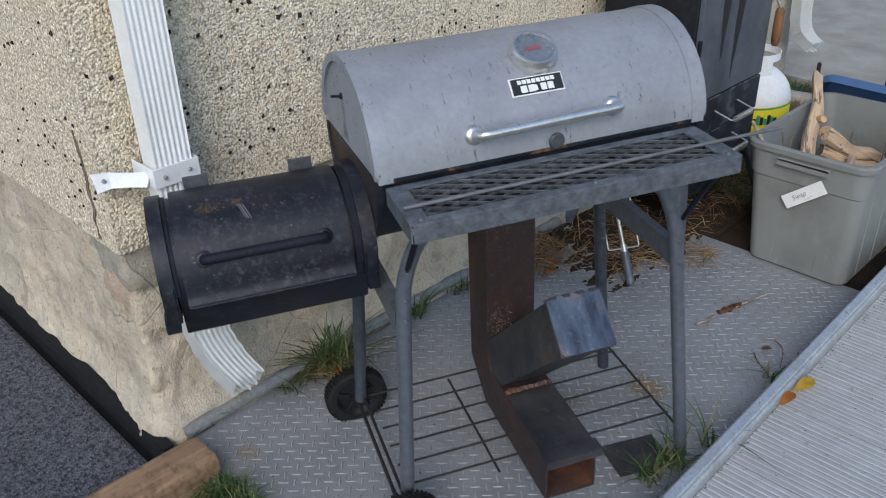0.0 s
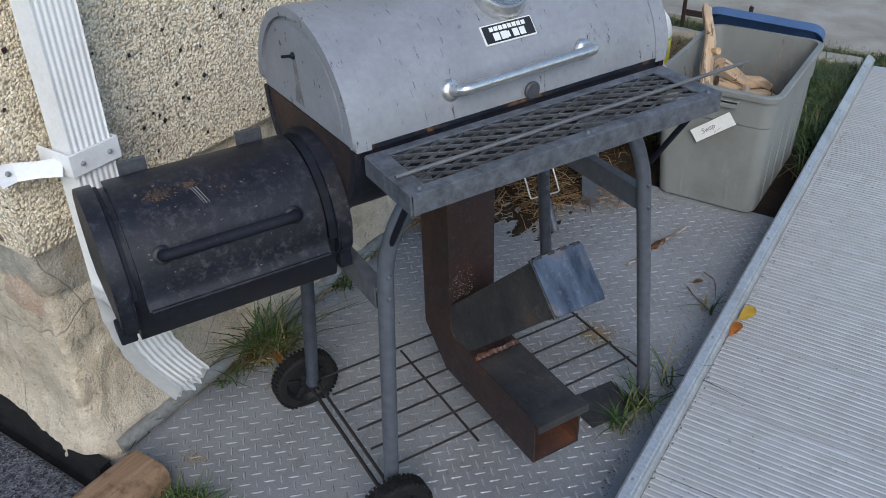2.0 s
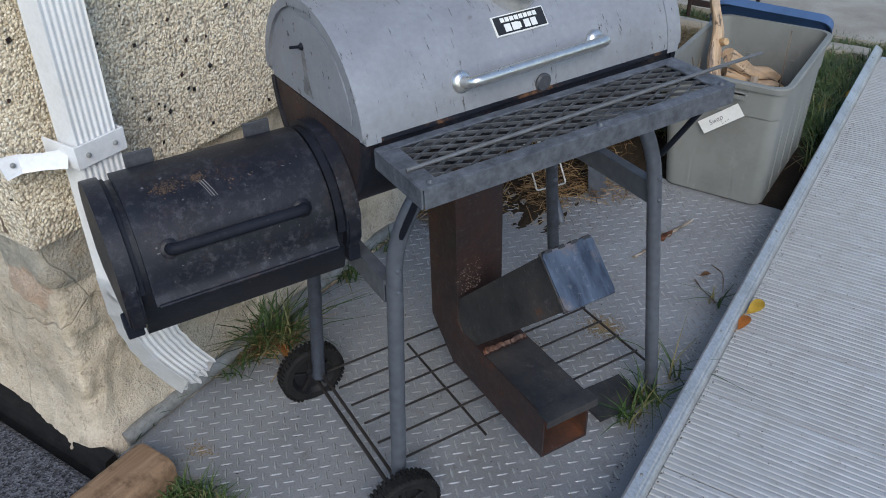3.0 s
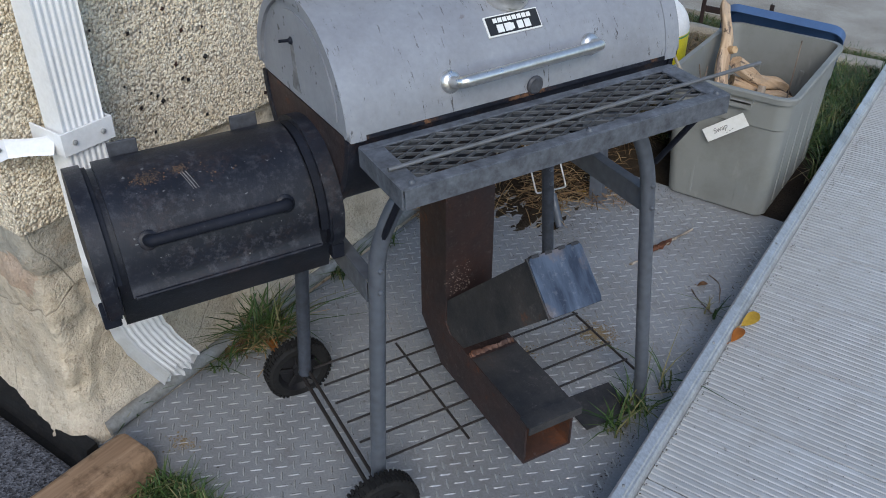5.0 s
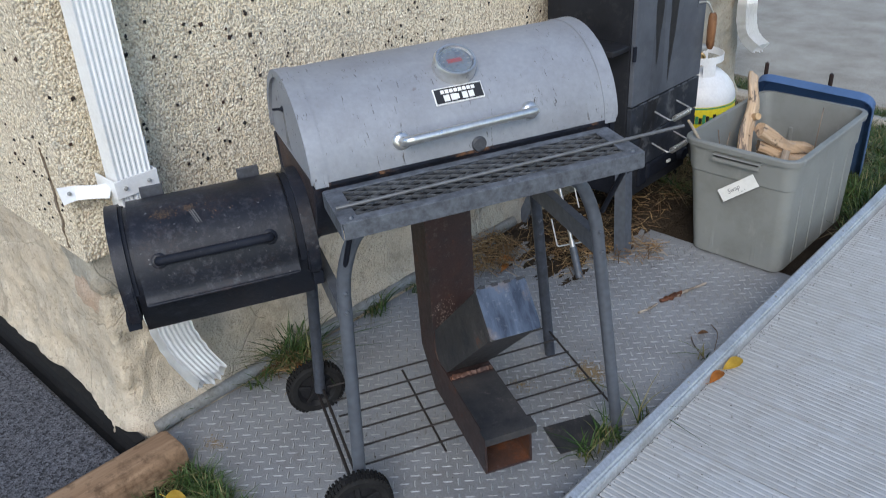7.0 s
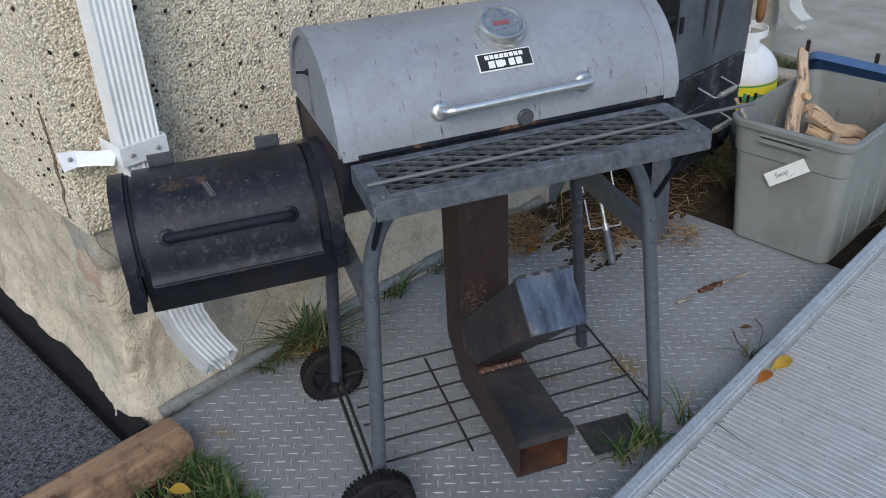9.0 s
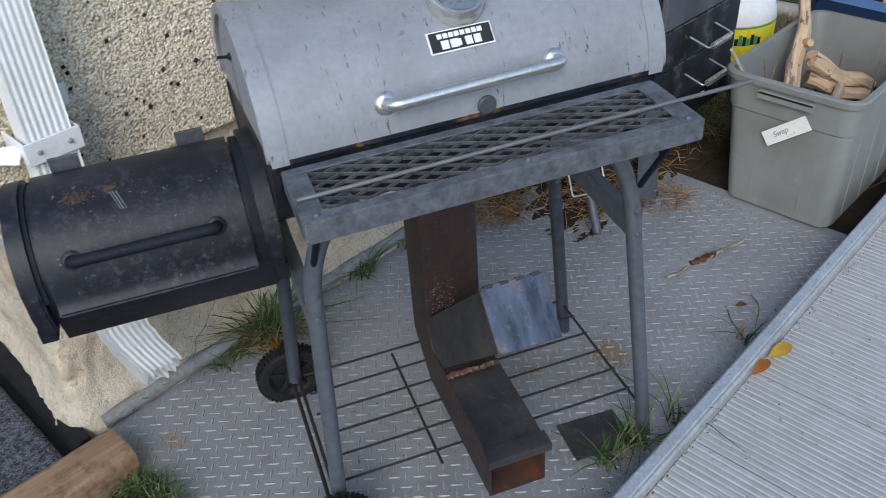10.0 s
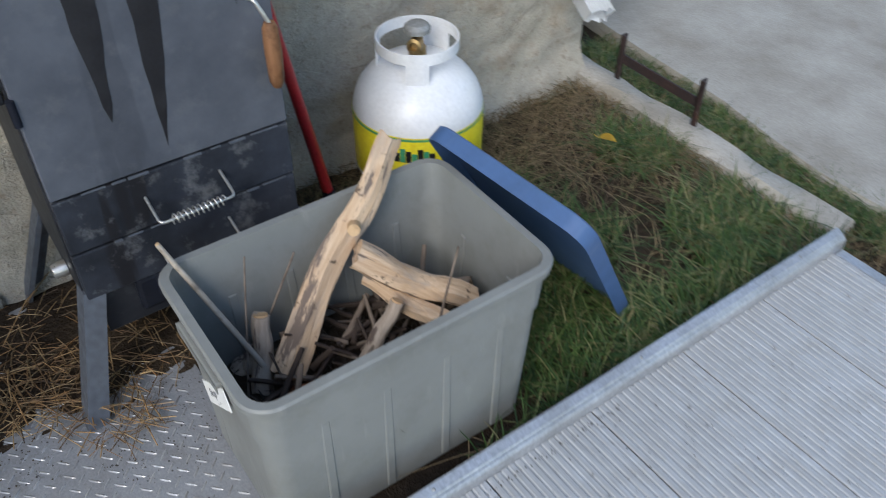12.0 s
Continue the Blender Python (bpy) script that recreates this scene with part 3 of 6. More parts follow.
def ramp():
    """Ribbed aluminium walkway between two edge rails, a little askew to the house."""
    wide, far, near = 0.6466, 1.655, -5.2
    deck = new("walkway_ramp")
    deck.matrix_world = pose(-0.5121, 2.7586, 0.0667, 0, 0, 0.8)
    tagged(deck, "long grey ribbed aluminium walkway with raised edge rails", "ramp", kind="structure")
    plank, ribs = 0.2793, 16
    pitch, prof = plank / ribs, []
    for r in range(ribs):
        a = -r * pitch
        prof += [(a - 0.0004, -0.0022), (a - pitch * 0.12, -0.0004), (a - pitch * 0.22, 0.0), (a - pitch * 0.66, 0.0), (a - pitch * 0.76, -0.0004), (a - pitch * 0.86, -0.0022)]
    prof = [(-0.0014, -0.03), (-0.0014, -0.006)] + prof + [(-plank + 0.0030, -0.006), (-plank + 0.0030, -0.03)]
    first = part("plank", prism(bmesh.new(), prof, 0, wide), RIBBED, deck)
    y = far - 0.034
    first.location = (0, y, 0)
    while y - plank > near:
        y -= plank
        ob = new("plank", first.data)
        ob.parent = deck
        ob.location = (0, y, random.uniform(-0.0008, 0.0))
    part("end_trim", boxed(0, wide, far - 0.033, far, -0.05, -0.001, bevel=0.004), RAIL_METAL, deck, "flat aluminium end strip")
    for side, x in ((1, -0.001), (-1, wide + 0.001)):
        o = [(x + side * q, z) for q, z in ((0, -0.07), (0, 0.020), (-0.002, 0.026), (-0.006, 0.031), (-0.010, 0.032), (-0.013, 0.036), (-0.030, 0.044), (-0.034, 0.043), (-0.036, 0.038), (-0.036, -0.085), (-0.030, -0.085))]
        rail = part("edge_rail", prism(bmesh.new(), o, near, far + 0.004, "y"), RAIL_METAL, deck, "weathered aluminium edge rail")
        for k in range(8):
            p = Vector((x - side * 0.022, far - 0.16 - 0.55 * k, 0.0405))
            part("rivet", lathe(bmesh.new(), [(0, 0.0022), (0.0028, 0.0016), (0.0042, 0), (0.0042, -0.003), (0, -0.003)], 8, Matrix.Translation(p)), PIPE_GREY, rail, smooth=40)


def house_walls():
    """Pebble-dashed walls above a parged foundation, meeting at a corner."""
    top = 3.1
    east = tagged(part("wall_east", boxed(WALL_X - 0.30, WALL_X, WALL_Y, FAR_Y, 0.60, top), STUCCO), "cream pebble-dash house wall with dark flecks", "wall", kind="structure")
    tagged(part("wall_south", boxed(-5.5, WALL_X - 0.0005, WALL_Y - 0.0005, WALL_Y + 0.30, 0.56, top), STUCCO), "cream pebble-dash house wall with weathered corner", "wall", kind="structure")
    part("wall_north", boxed(-5.5, WALL_X - 0.301, FAR_Y - 0.30, FAR_Y - 0.001, -0.1, top), STUCCO)["kind"] = "structure"
    part("wall_west", boxed(-5.9, -5.501, WALL_Y - 0.0005, FAR_Y, -0.1, top), STUCCO)["kind"] = "structure"
    part("roof", boxed(-6.1, WALL_X + 0.25, WALL_Y - 0.3, FAR_Y + 0.3, top, top + 0.12, bevel=0.01), BLACK_MATT)["kind"] = "structure"
    # foundation: one rough sheet that turns the corner, broken below the dash
    R, step = 0.030, 0.014
    arc_len = math.pi * R / 2
    s0, s1, z0, z1 = -(WALL_X - R + 5.5), arc_len + FAR_Y - WALL_Y - R, -0.06, 0.618
    stops = [s0 + (s1 - s0) * i / 150 for i in range(60)]
    stops = [q for q in stops if q < -0.9]
    q = stops[-1] + step
    while q < s1:
        stops.append(q)
        q += step if q < 2.6 else 0.03
    nz = int((z1 - z0) / step) + 1
    verts, faces, tone = [], [], []
    for q in stops:
        for j in range(nz):
            z = z0 + (z1 - z0) * j / (nz - 1)
            if q < 0:
                p, nrm = Vector((WALL_X - R + q, WALL_Y, z)), Vector((0, -1, 0))
            elif q > arc_len:
                p, nrm = Vector((WALL_X, WALL_Y + R + q - arc_len, z)), Vector((1, 0, 0))
            else:
                t = q / R
                nrm = Vector((math.sin(t), -math.cos(t), 0))
                p = Vector((WALL_X - R, WALL_Y + R, z)) + nrm * R
            near = math.exp(-((q - 0.06) / 0.20) ** 2)
            out = -0.020 + 0.055 * max(0.0, 0.30 - z) ** 1.2 + (0.30 * (0.10 - z) if z < 0.10 else 0.0) + 0.012 * near
            out += 0.013 * noise.fractal(p * 3.1 + Vector((1.7, 0, 0)), 1.0, 2.0, 5) + 0.010 * noise.fractal(p * 13, 1.0, 2.0, 4)
            # a broken ledge: grey block over a notch, then a rough lower face
            edge = z - 0.455 - 0.05 * noise.noise(p * 7) + 0.22 * max(0.0, q - 0.02) 
            notch = math.exp(-(edge / 0.012) ** 2)
            block = 1 / (1 + math.exp(-edge / 0.006))
            split = abs(noise.noise(Vector((q * 9 + 3, z * 5, 8))))
            out += near * (-0.008 * block - 0.012 * notch - 0.012 * max(0.0, 1 - split / 0.05) * (z < 0.40))
            if z > 0.55:
                out = min(out, -0.004)
            verts.append(p + nrm * out)
            tone.append((near, edge, noise.noise(p * 9 + Vector((4, 1, 2))), p.y))
    for i in range(len(stops) - 1):
        for j in range(nz - 1):
            c = i * nz + j
            faces.append((c, c + nz, c + nz + 1, c + 1))
    me = bpy.data.meshes.new("foundation")
    me.from_pydata(verts, [], faces)
    me.polygons.foreach_set("use_smooth", [True] * len(me.polygons))
    f = put("foundation", me, PARGE)
    me.materials.append(PARGE_BROKEN)
    me.materials.append(PARGE_GREY)
    for poly in me.polygons:
        near, edge, n0, y = tone[poly.vertices[0]]
        if near > 0.35 and -0.07 + 0.03 * n0 < edge < 0.004 and n0 > -0.22:
            poly.material_index = 1
        elif (near > 0.25 + 0.2 * n0 and edge > 0.0) or y > 2.25 + 0.3 * n0:
            poly.material_index = 2
    tagged(f, "tan parged concrete foundation, lumpy and broken at the corner", "foundation", kind="structure")
    part("foundation_core", boxed(-5.4, WALL_X - 0.09, WALL_Y + 0.09, FAR_Y - 0.005, -0.1, 0.599), PARGE)["kind"] = "structure"
    south = bpy.data.objects["wall_south"]
    left, right = [], []
    for k in range(34):
        z = 0.575 + 0.27 * k / 33
        mid = WALL_X - 0.082 + 0.020 * noise.fractal(Vector((z * 14, 2, 0)), 1.0, 2.0, 4)
        half = 0.0012 + 0.013 * max(0.0, noise.noise(Vector((z * 19, 5, 1))) + 0.30) * min(1, (0.845 - z) * 9)
        left.append((mid - half, z))
        right.append((mid + half * (1 + 0.6 * noise.noise(Vector((z * 60, 1, 1)))), z))
    crack = bmesh.new()
    for a, b, c, d in zip(left, right, right[1:], left[1:]):
        crack.faces.new([crack.verts.new((q[0], WALL_Y - 0.0040, q[1])) for q in (a, b, c, d)])
    bmesh.ops.remove_doubles(crack, verts=crack.verts[:], dist=1e-5)
    bmesh.ops.solidify(crack, geom=crack.faces[:], thickness=0.003)
    part("crack", crack, CRACK_DARK, south, "dark crumbling crack near the house corner")
    n = 260
    v, fcs = pebbles(rng, np.stack([rng.uniform(-2.9, WALL_X - 0.02, n), np.full(n, WALL_Y - 0.002), rng.uniform(0.58, 1.5, n)], 1), 0.0050, 1, 0.7)
    tagged(raw_mesh("dark_pebbles", v, fcs, STONE_DARK, south), "dark pebbles set in the dash", kind="stuff")
    n = 15000
    v, fcs = pebbles(rng, np.stack([rng.uniform(-2.7, WALL_X - 0.002, n), np.full(n, WALL_Y), rng.uniform(0.565, 1.4, n)], 1), 0.0031, 1, 0.6)
    tagged(raw_mesh("pale_pebbles", v, fcs, STONE_PALE, south), "pale pebbles of the dash", kind="stuff")
    # flecks of dark stone, and the pale dash itself on the stretch nearest the path
    n = 1000
    yy, zz = rng.uniform(WALL_Y + 0.02, FAR_Y - 0.02, n), rng.uniform(0.62, 1.9, n)
    v, fcs = pebbles(rng, np.stack([np.full(n, WALL_X + 0.002), yy, zz], 1), 0.0050, 0, 0.7)
    tagged(raw_mesh("dark_pebbles", v, fcs, STONE_DARK, east), "dark pebbles set in the dash", kind="stuff")
    n = 44000
    yy, zz = rng.uniform(WALL_Y + 0.003, 2.75, n), rng.uniform(0.605, 1.5, n)
    v, fcs = pebbles(rng, np.stack([np.full(n, WALL_X), yy, zz], 1), 0.0031, 0, 0.65)
    tagged(raw_mesh("pale_pebbles", v, fcs, STONE_PALE, east), "pale pebbles of the dash", kind="stuff")


def surroundings():
    """Mat, curb, far slab and the plain distance."""
    tagged(part("asphalt_mat", prism(bmesh.new(), [(-3.0, -0.015), (-3.0, 0.020), (0.880, 0.022), (0.908, 0.021), (0.920, 0.014), (0.926, -0.004), (0.926, -0.015)], -6.0, -1.545), ASPHALT), "dark blue-grey mineral-faced mat along the house", "pavement", kind="structure")
    # added black strip: the shade in the gap between mat and wall, as solid colour
    gap_shade = prism(bmesh.new(), [(0.9265, -0.016), (0.9265, -0.006), (0.948, -0.010), (0.957, 0.006), (0.963, 0.030), (0.990, 0.033), (0.990, -0.016)], -5.4, -1.56)
    tagged(part("membrane", gap_shade, RUBBER), "black strip standing in for the shaded gap at the foot of the wall", "membrane", kind="structure")
    curb = bmesh.new()
    loft(curb, [[Vector((x, 4.535 + a + 0.010 * noise.noise(Vector((x * 4, a * 30, 2))), 0.0 + c + 0.012 * noise.noise(Vector((x * 7, a * 40, c * 40))))) for a, c in ((-0.052, -0.06), (-0.050, 0.026), (-0.036, 0.038), (0.0, 0.040), (0.036, 0.036), (0.050, 0.020), (0.052, -0.06))] for x in np.linspace(-1.80, -0.60, 60)])
    tagged(part("curb", curb, CONCRETE, smooth=50), "low worn concrete curb", "curb", kind="structure")
    slab = bmesh.new()
    pts = [(-6, 4.84), (-1.95, 4.80), (-1.60, 4.765), (-1.20, 4.745), (-0.95, 4.700), (-0.78, 4.672), (-0.60, 4.680), (-0.45, 4.740), (-0.34, 4.870), (-0.27, 5.05), (-0.22, 5.4), (-0.10, 7.5), (-6, 7.5)]
    prism(slab, pts, -0.05, 0.035, "z")
    bmesh.ops.bevel(slab, geom=slab.edges[:], offset=0.008, segments=2, affect="EDGES", clamp_overlap=True)
    tagged(part("slab", slab, CONCRETE), "weathered concrete path slab with a broken edge", "pavement", kind="structure")
    second = bmesh.new()
    prism(second, [(-0.02, 5.0), (0.6, 4.95), (3.5, 5.0), (3.5, 7.4), (0.02, 7.5), (-0.06, 5.6)], -0.05, 0.03, "z")
    bmesh.ops.bevel(second, geom=second.edges[:], offset=0.008, segments=2, affect="EDGES", clamp_overlap=True)
    tagged(part("slab", second, CONCRETE), "weathered concrete path slab", "pavement", kind="structure")


ground()
house_walls()
surroundings()
tread_plate()
ramp()

# ---------------------------------------------------------------- the barrel grill
GRILL = pose(-1.0, 1.62, 0.0, 0, 0, 63.5)
TILT = pose(0, 0, 0.0, 0, -1.1, 0)
CY, CZ = 0.005, 0.858


def ring_bar(bm, points, w, h):
    """A flat bar along a straight line between two points."""
    a, b = Vector(points[0]), Vector(points[1])
    t = (b - a).normalized()
    m = Matrix.Translation((a + b) / 2) @ t.to_track_quat("X", "Z").to_matrix().to_4x4()
    return box(bm, -(b - a).length / 2, (b - a).length / 2, -w / 2, w / 2, -h / 2, h / 2, bevel=min(w, h) * 0.2, m=m)


def screw(parent, at, way, r=0.006, material=None):
    m = Matrix.Translation(at) @ Vector(way).to_track_quat("Z", "Y").to_matrix().to_4x4()
    part("bolt", lathe(bmesh.new(), [(0, r * 0.8), (r * 0.6, r * 0.7), (r, r * 0.15), (r, -r * 0.5), (0, -r * 0.5)], 10, m), material or LEG_PAINT, parent, smooth=40)


def spring_handle(parent, a, b, out, coil_r=0.009, turns=11, material=None):
    """Two wire posts with a coiled grip between them."""
    a, b, out = Vector(a), Vector(b), Vector(out)
    h = part("handle", tube(bmesh.new(), rounded([a, a + out, b + out, b], 0.012), 0.0032, 8), material or BRIGHT_WIRE, parent, "plated wire handle", 60)
    n = turns * 14
    d = (b - a).normalized()
    s = d.orthogonal().normalized()
    u = d.cross(s)
    pts = []
    for k in range(n + 1):
        f, ang = 0.14 + 0.72 * k / n, 2 * math.pi * k / 14
        pts.append(a + out + (b - a) * f + coil_r * (math.cos(ang) * s + math.sin(ang) * u))
    part("coil", tube(bmesh.new(), pts, 0.0019, 6), material or BRIGHT_WIRE, h, "coiled wire grip", 60)


def wheel(parent, at):
    w = part("wheel", lathe(bmesh.new(), [(0.016, -0.010), (0.052, -0.012), (0.056, -0.016), (0.056, 0.016), (0.052, 0.012), (0.045, 0.004), (0.018, 0.004), (0.014, 0.014), (0, 0.014)], 36), HUB, parent, "black plastic wheel with a rubber tyre", 35)
    w.matrix_local = Matrix.Translation(at) @ pose(0, 0, 0, 90, 0, 0)
    tyre = bmesh.new()
    prof = [(0.055, -0.017), (0.070, -0.0185), (0.0785, -0.013), (0.080, -0.004), (0.080, 0.004), (0.0785, 0.013), (0.070, 0.0185), (0.055, 0.017)]
    lathe(tyre, prof, 48)
    for k in range(44):
        m = pose(0, 0, 0, 0, 0, 360 * k / 44)
        for z0, z1, off in ((-0.0165, -0.003, 0.0), (0.003, 0.0165, 4.0)):
            box(tyre, 0.077, 0.0825, -0.0030, 0.0030, z0, z1, m=pose(0, 0, 0, 0, 0, off) @ m)
    part("tyre", tyre, RUBBER, w, smooth=30)
    for k in range(5):
        part("spoke", boxed(0.016, 0.052, -0.006, 0.006, 0.003, 0.011, bevel=0.002, m=pose(0, 0, 0, 0, 0, 72 * k + 20)), HUB, w)
    part("axle_nut", lathe(bmesh.new(), [(0, 0.022), (0.004, 0.022), (0.006, 0.019), (0.006, 0.013), (0, 0.013)], 6), LEG_PAINT, w)


def barrel_grill():
    g = thing("barrel_grill", GRILL @ TILT, "silver-grey barrel charcoal grill with black side firebox and welded feed tubes", "grill")
    x0, x1, R = -0.318, 0.398, 0.190
    # lid: bent sheet and two pressed end plates
    lid = part("lid", shell(bmesh.new(), arc(CY, CZ, R - 0.004, 1, 176, 40), arc(CY, CZ, R, 1, 176, 40), x0 + 0.028, x1 - 0.028), LID_PAINT, g, "faded silver-grey painted lid with flaking marks", 40)
    for s, xa in ((1, x0), (-1, x1)):
        rim = shell(bmesh.new(), arc(CY, CZ, R - 0.014, 0, 177, 36), arc(CY, CZ, R + 0.0025, 0, 177, 36), xa, xa + s * 0.034)
        bmesh.ops.bevel(rim, geom=[e for e in rim.edges if abs(e.verts[0].co.x - xa) < 1e-5 and abs(e.verts[1].co.x - xa) < 1e-5], offset=0.006, segments=3, affect="EDGES", clamp_overlap=True)
        part("end_rim", rim, LID_PAINT, lid, smooth=50)
        part("end_plate", prism(bmesh.new(), arc(CY, CZ + 0.001, R - 0.012, 0, 180, 36), xa + s * 0.007, xa + s * 0.011), LID_PAINT, lid)
        emboss = prism(bmesh.new(), arc(CY, CZ + 0.012, R - 0.042, 2, 178, 30), xa + s * 0.0045, xa + s * 0.0085)
        bmesh.ops.bevel(emboss, geom=emboss.edges[:], offset=0.003, segments=2, affect="EDGES", clamp_overlap=True)
        part("pressed_panel", emboss, LID_PAINT, lid, smooth=40)
    askew = Matrix.Translation((-0.307, -0.18, 0)) @ pose(0, 0, 0, 0, 0, 2.6) @ Matrix.Translation((0.307, 0.18, 0))
    lid.matrix_local = askew
    screw(lid, (x0 + 0.004, CY + 0.02, CZ + 0.105), (-1, 0, 0), 0.007, BLACK_MATT)
    part("vent_pin", tube(bmesh.new(), [(x0 + 0.004, CY + 0.02, CZ + 0.105), (x0 - 0.018, CY + 0.02, CZ + 0.108)], 0.003, 6), BLACK_MATT, lid)
    run = [(CY + 0.026, CZ + 0.102), (CY + 0.012, CZ + 0.102), (CY + 0.008, CZ + 0.06), (CY - 0.002, CZ + 0.016), (CY + 0.034, CZ + 0.016), (CY + 0.024, CZ + 0.055)]
    part("soot_run", prism(bmesh.new(), run, x0 + 0.0038, x0 + 0.0050), SOOT_RUN, lid, "dark soot run below the pin")
    # lower edge strip and latch tab
    part("edge_strip", shell(bmesh.new(), arc(CY, CZ, R + 0.0005, 0.3, 2.4, 3), arc(CY, CZ, R + 0.002, 0.3, 2.4, 3), x0 + 0.03, x1 - 0.03), EDGE_RUST, lid, "sooty rusted lower edge of the lid")
    tab = lathe(bmesh.new(), [(0, 0.004), (0.014, 0.004), (0.017, 0.001), (0.017, -0.002), (0, -0.002)], 18, Matrix.Translation((0.052, CY - R - 0.002, CZ + 0.019)) @ pose(0, 0, 0, 90, 0, 0))
    part("latch_tab", tab, TAB_GREY, lid, "round dark grey latch tab", 40)
    # handle
    a = radians(17)
    hy, hz = CY - R * math.cos(a), CZ + R * math.sin(a) + 0.004
    out = Vector((0, -math.cos(a), math.sin(a))) * 0.036
    L, Rr = Vector((-0.118, hy, hz)), Vector((0.180, hy, hz + 0.006))
    h = part("handle", tube(bmesh.new(), rounded([L, L + out, Rr + out, Rr], 0.03, 7), 0.0098, 16), CHROME, lid, "brushed chrome bar handle", 60)
    for p in (L, Rr):
        m = Matrix.Translation(p) @ out.to_track_quat("Z", "Y").to_matrix().to_4x4()
        part("collar", lathe(bmesh.new(), [(0.0, 0.008), (0.012, 0.008), (0.018, 0.004), (0.020, -0.002), (0, -0.002)], 20, m), CHROME, h, smooth=40)
    # thermometer
    a = radians(59)
    n = Vector((0, -math.cos(a), math.sin(a)))
    m = Matrix.Translation(Vector((0.042, CY, CZ)) + n * (R - 0.004)) @ n.to_track_quat("Z", "Y").to_matrix().to_4x4() @ Matrix.Scale(1.17, 4)
    body = part("thermometer", lathe(bmesh.new(), [(0, -0.002), (0.037, -0.002), (0.040, 0.004), (0.040, 0.022), (0.037, 0.027), (0.033, 0.027), (0.031, 0.022), (0, 0.022)], 40, m), CHROME, lid, "round chrome thermometer with a dark dial", 35)
    part("dial", lathe(bmesh.new(), [(0, 0.0228), (0.0305, 0.0228), (0.0305, 0.0222), (0, 0.0222)], 32, m), GAUGE_FACE, body)
    part("dial_band", boxed(-0.016, 0.012, -0.0045, 0.0045, 0.0229, 0.0236, m=m @ pose(0, 0, 0, 0, 0, 0)), GAUGE_RED, body, "red dial band")
    for k in range(9):
        part("dial_mark", boxed(0.022, 0.0265, -0.001, 0.001, 0.0229, 0.0236, m=m @ pose(0, 0, 0, 0, 0, -30 + 30 * k)), PIPE_GREY, body)
    part("dial_glass", lathe(bmesh.new(), [(0, 0.0262), (0.032, 0.0258), (0.032, 0.0252), (0, 0.0252)], 32, m), GLASS, body).visible_shadow = False
    # badge: plain pale bars on black
    a = radians(40.0)
    n = Vector((0, -math.cos(a), math.sin(a)))
    m = Matrix.Translation(Vector((0.030, CY, CZ)) + n * (R + 0.001)) @ n.to_track_quat("Z", "Y").to_matrix().to_4x4()
    flip = m.to_3x3() @ Vector((1, 0, 0))
    if flip.x < 0:
        m = m @ pose(0, 0, 0, 0, 0, 180)
    badge = part("badge", boxed(-0.056, 0.056, -0.0185, 0.0185, -0.004, 0.0015, bevel=0.001, m=m), LABEL_WHITE, lid, "black badge with white border and bars")
    part("badge_field", boxed(-0.0535, 0.0535, -0.016, 0.016, 0.0015, 0.0022, m=m), LABEL_BLACK, badge)
    for xa, w, ya, hh in ((-0.040, 0.008, 0.0085, 0.008), (-0.030, 0.008, 0.0085, 0.008), (-0.020, 0.008, 0.0085, 0.008), (-0.010, 0.008, 0.0085, 0.008), (0.0, 0.008, 0.0085, 0.008), (0.010, 0.008, 0.0085, 0.008), (0.020, 0.008, 0.0085, 0.008), (0.030, 0.008, 0.0085, 0.008),
                          (-0.036, 0.013, -0.006, 0.014), (-0.020, 0.014, -0.006, 0.014), (-0.007, 0.006, -0.006, 0.011), (0.006, 0.012, -0.006, 0.014), (0.021, 0.012, -0.006, 0.014)):
        part("badge_bar", boxed(xa, xa + w, ya - hh / 2, ya + hh / 2, 0.0022, 0.0028, m=m), LABEL_WHITE, badge)
    # lower barrel
    Rb = R - 0.008
    body = part("barrel", prism(bmesh.new(), arc(CY, CZ - 0.002, Rb, 0, -180, 36), x0 + 0.008, x1 - 0.008), BLACK_RUST, g, "black lower barrel with rust at its ends", 40)
    body.matrix_local = askew
    for s, xa in ((1, x0 + 0.004), (-1, x1 - 0.004)):
        part("end_flange", shell(bmesh.new(), arc(CY, CZ - 0.002, Rb - 0.012, 0, -180, 30), arc(CY, CZ - 0.002, Rb + 0.004, 0, -180, 30), xa, xa + s * 0.012), BLACK_RUST, body, smooth=40)
        part("end_panel", prism(bmesh.new(), arc(CY, CZ - 0.002, Rb - 0.014, 0, -180, 30), xa + s * 0.003, xa + s * 0.006), RUST if s > 0 else BLACK_DUSTY, body, "rusted barrel end")
    # rotisserie bracket on the far end: black oval loop with a wire knob
    loop = [(x1 - 0.002, -0.055, 0.835), (x1 + 0.050, -0.060, 0.838), (x1 + 0.064, -0.02, 0.862), (x1 + 0.056, 0.04, 0.892), (x1 - 0.002, 0.05, 0.895)]
    part("side_handle", tube(bmesh.new(), rounded(loop, 0.02), 0.0075, 10, flat=0.6), BLACK_MATT, g, "black oval side handle", 60).matrix_local = askew
    shelf(g)
    legs(g)
    firebox(g)
    feed_tubes(g)


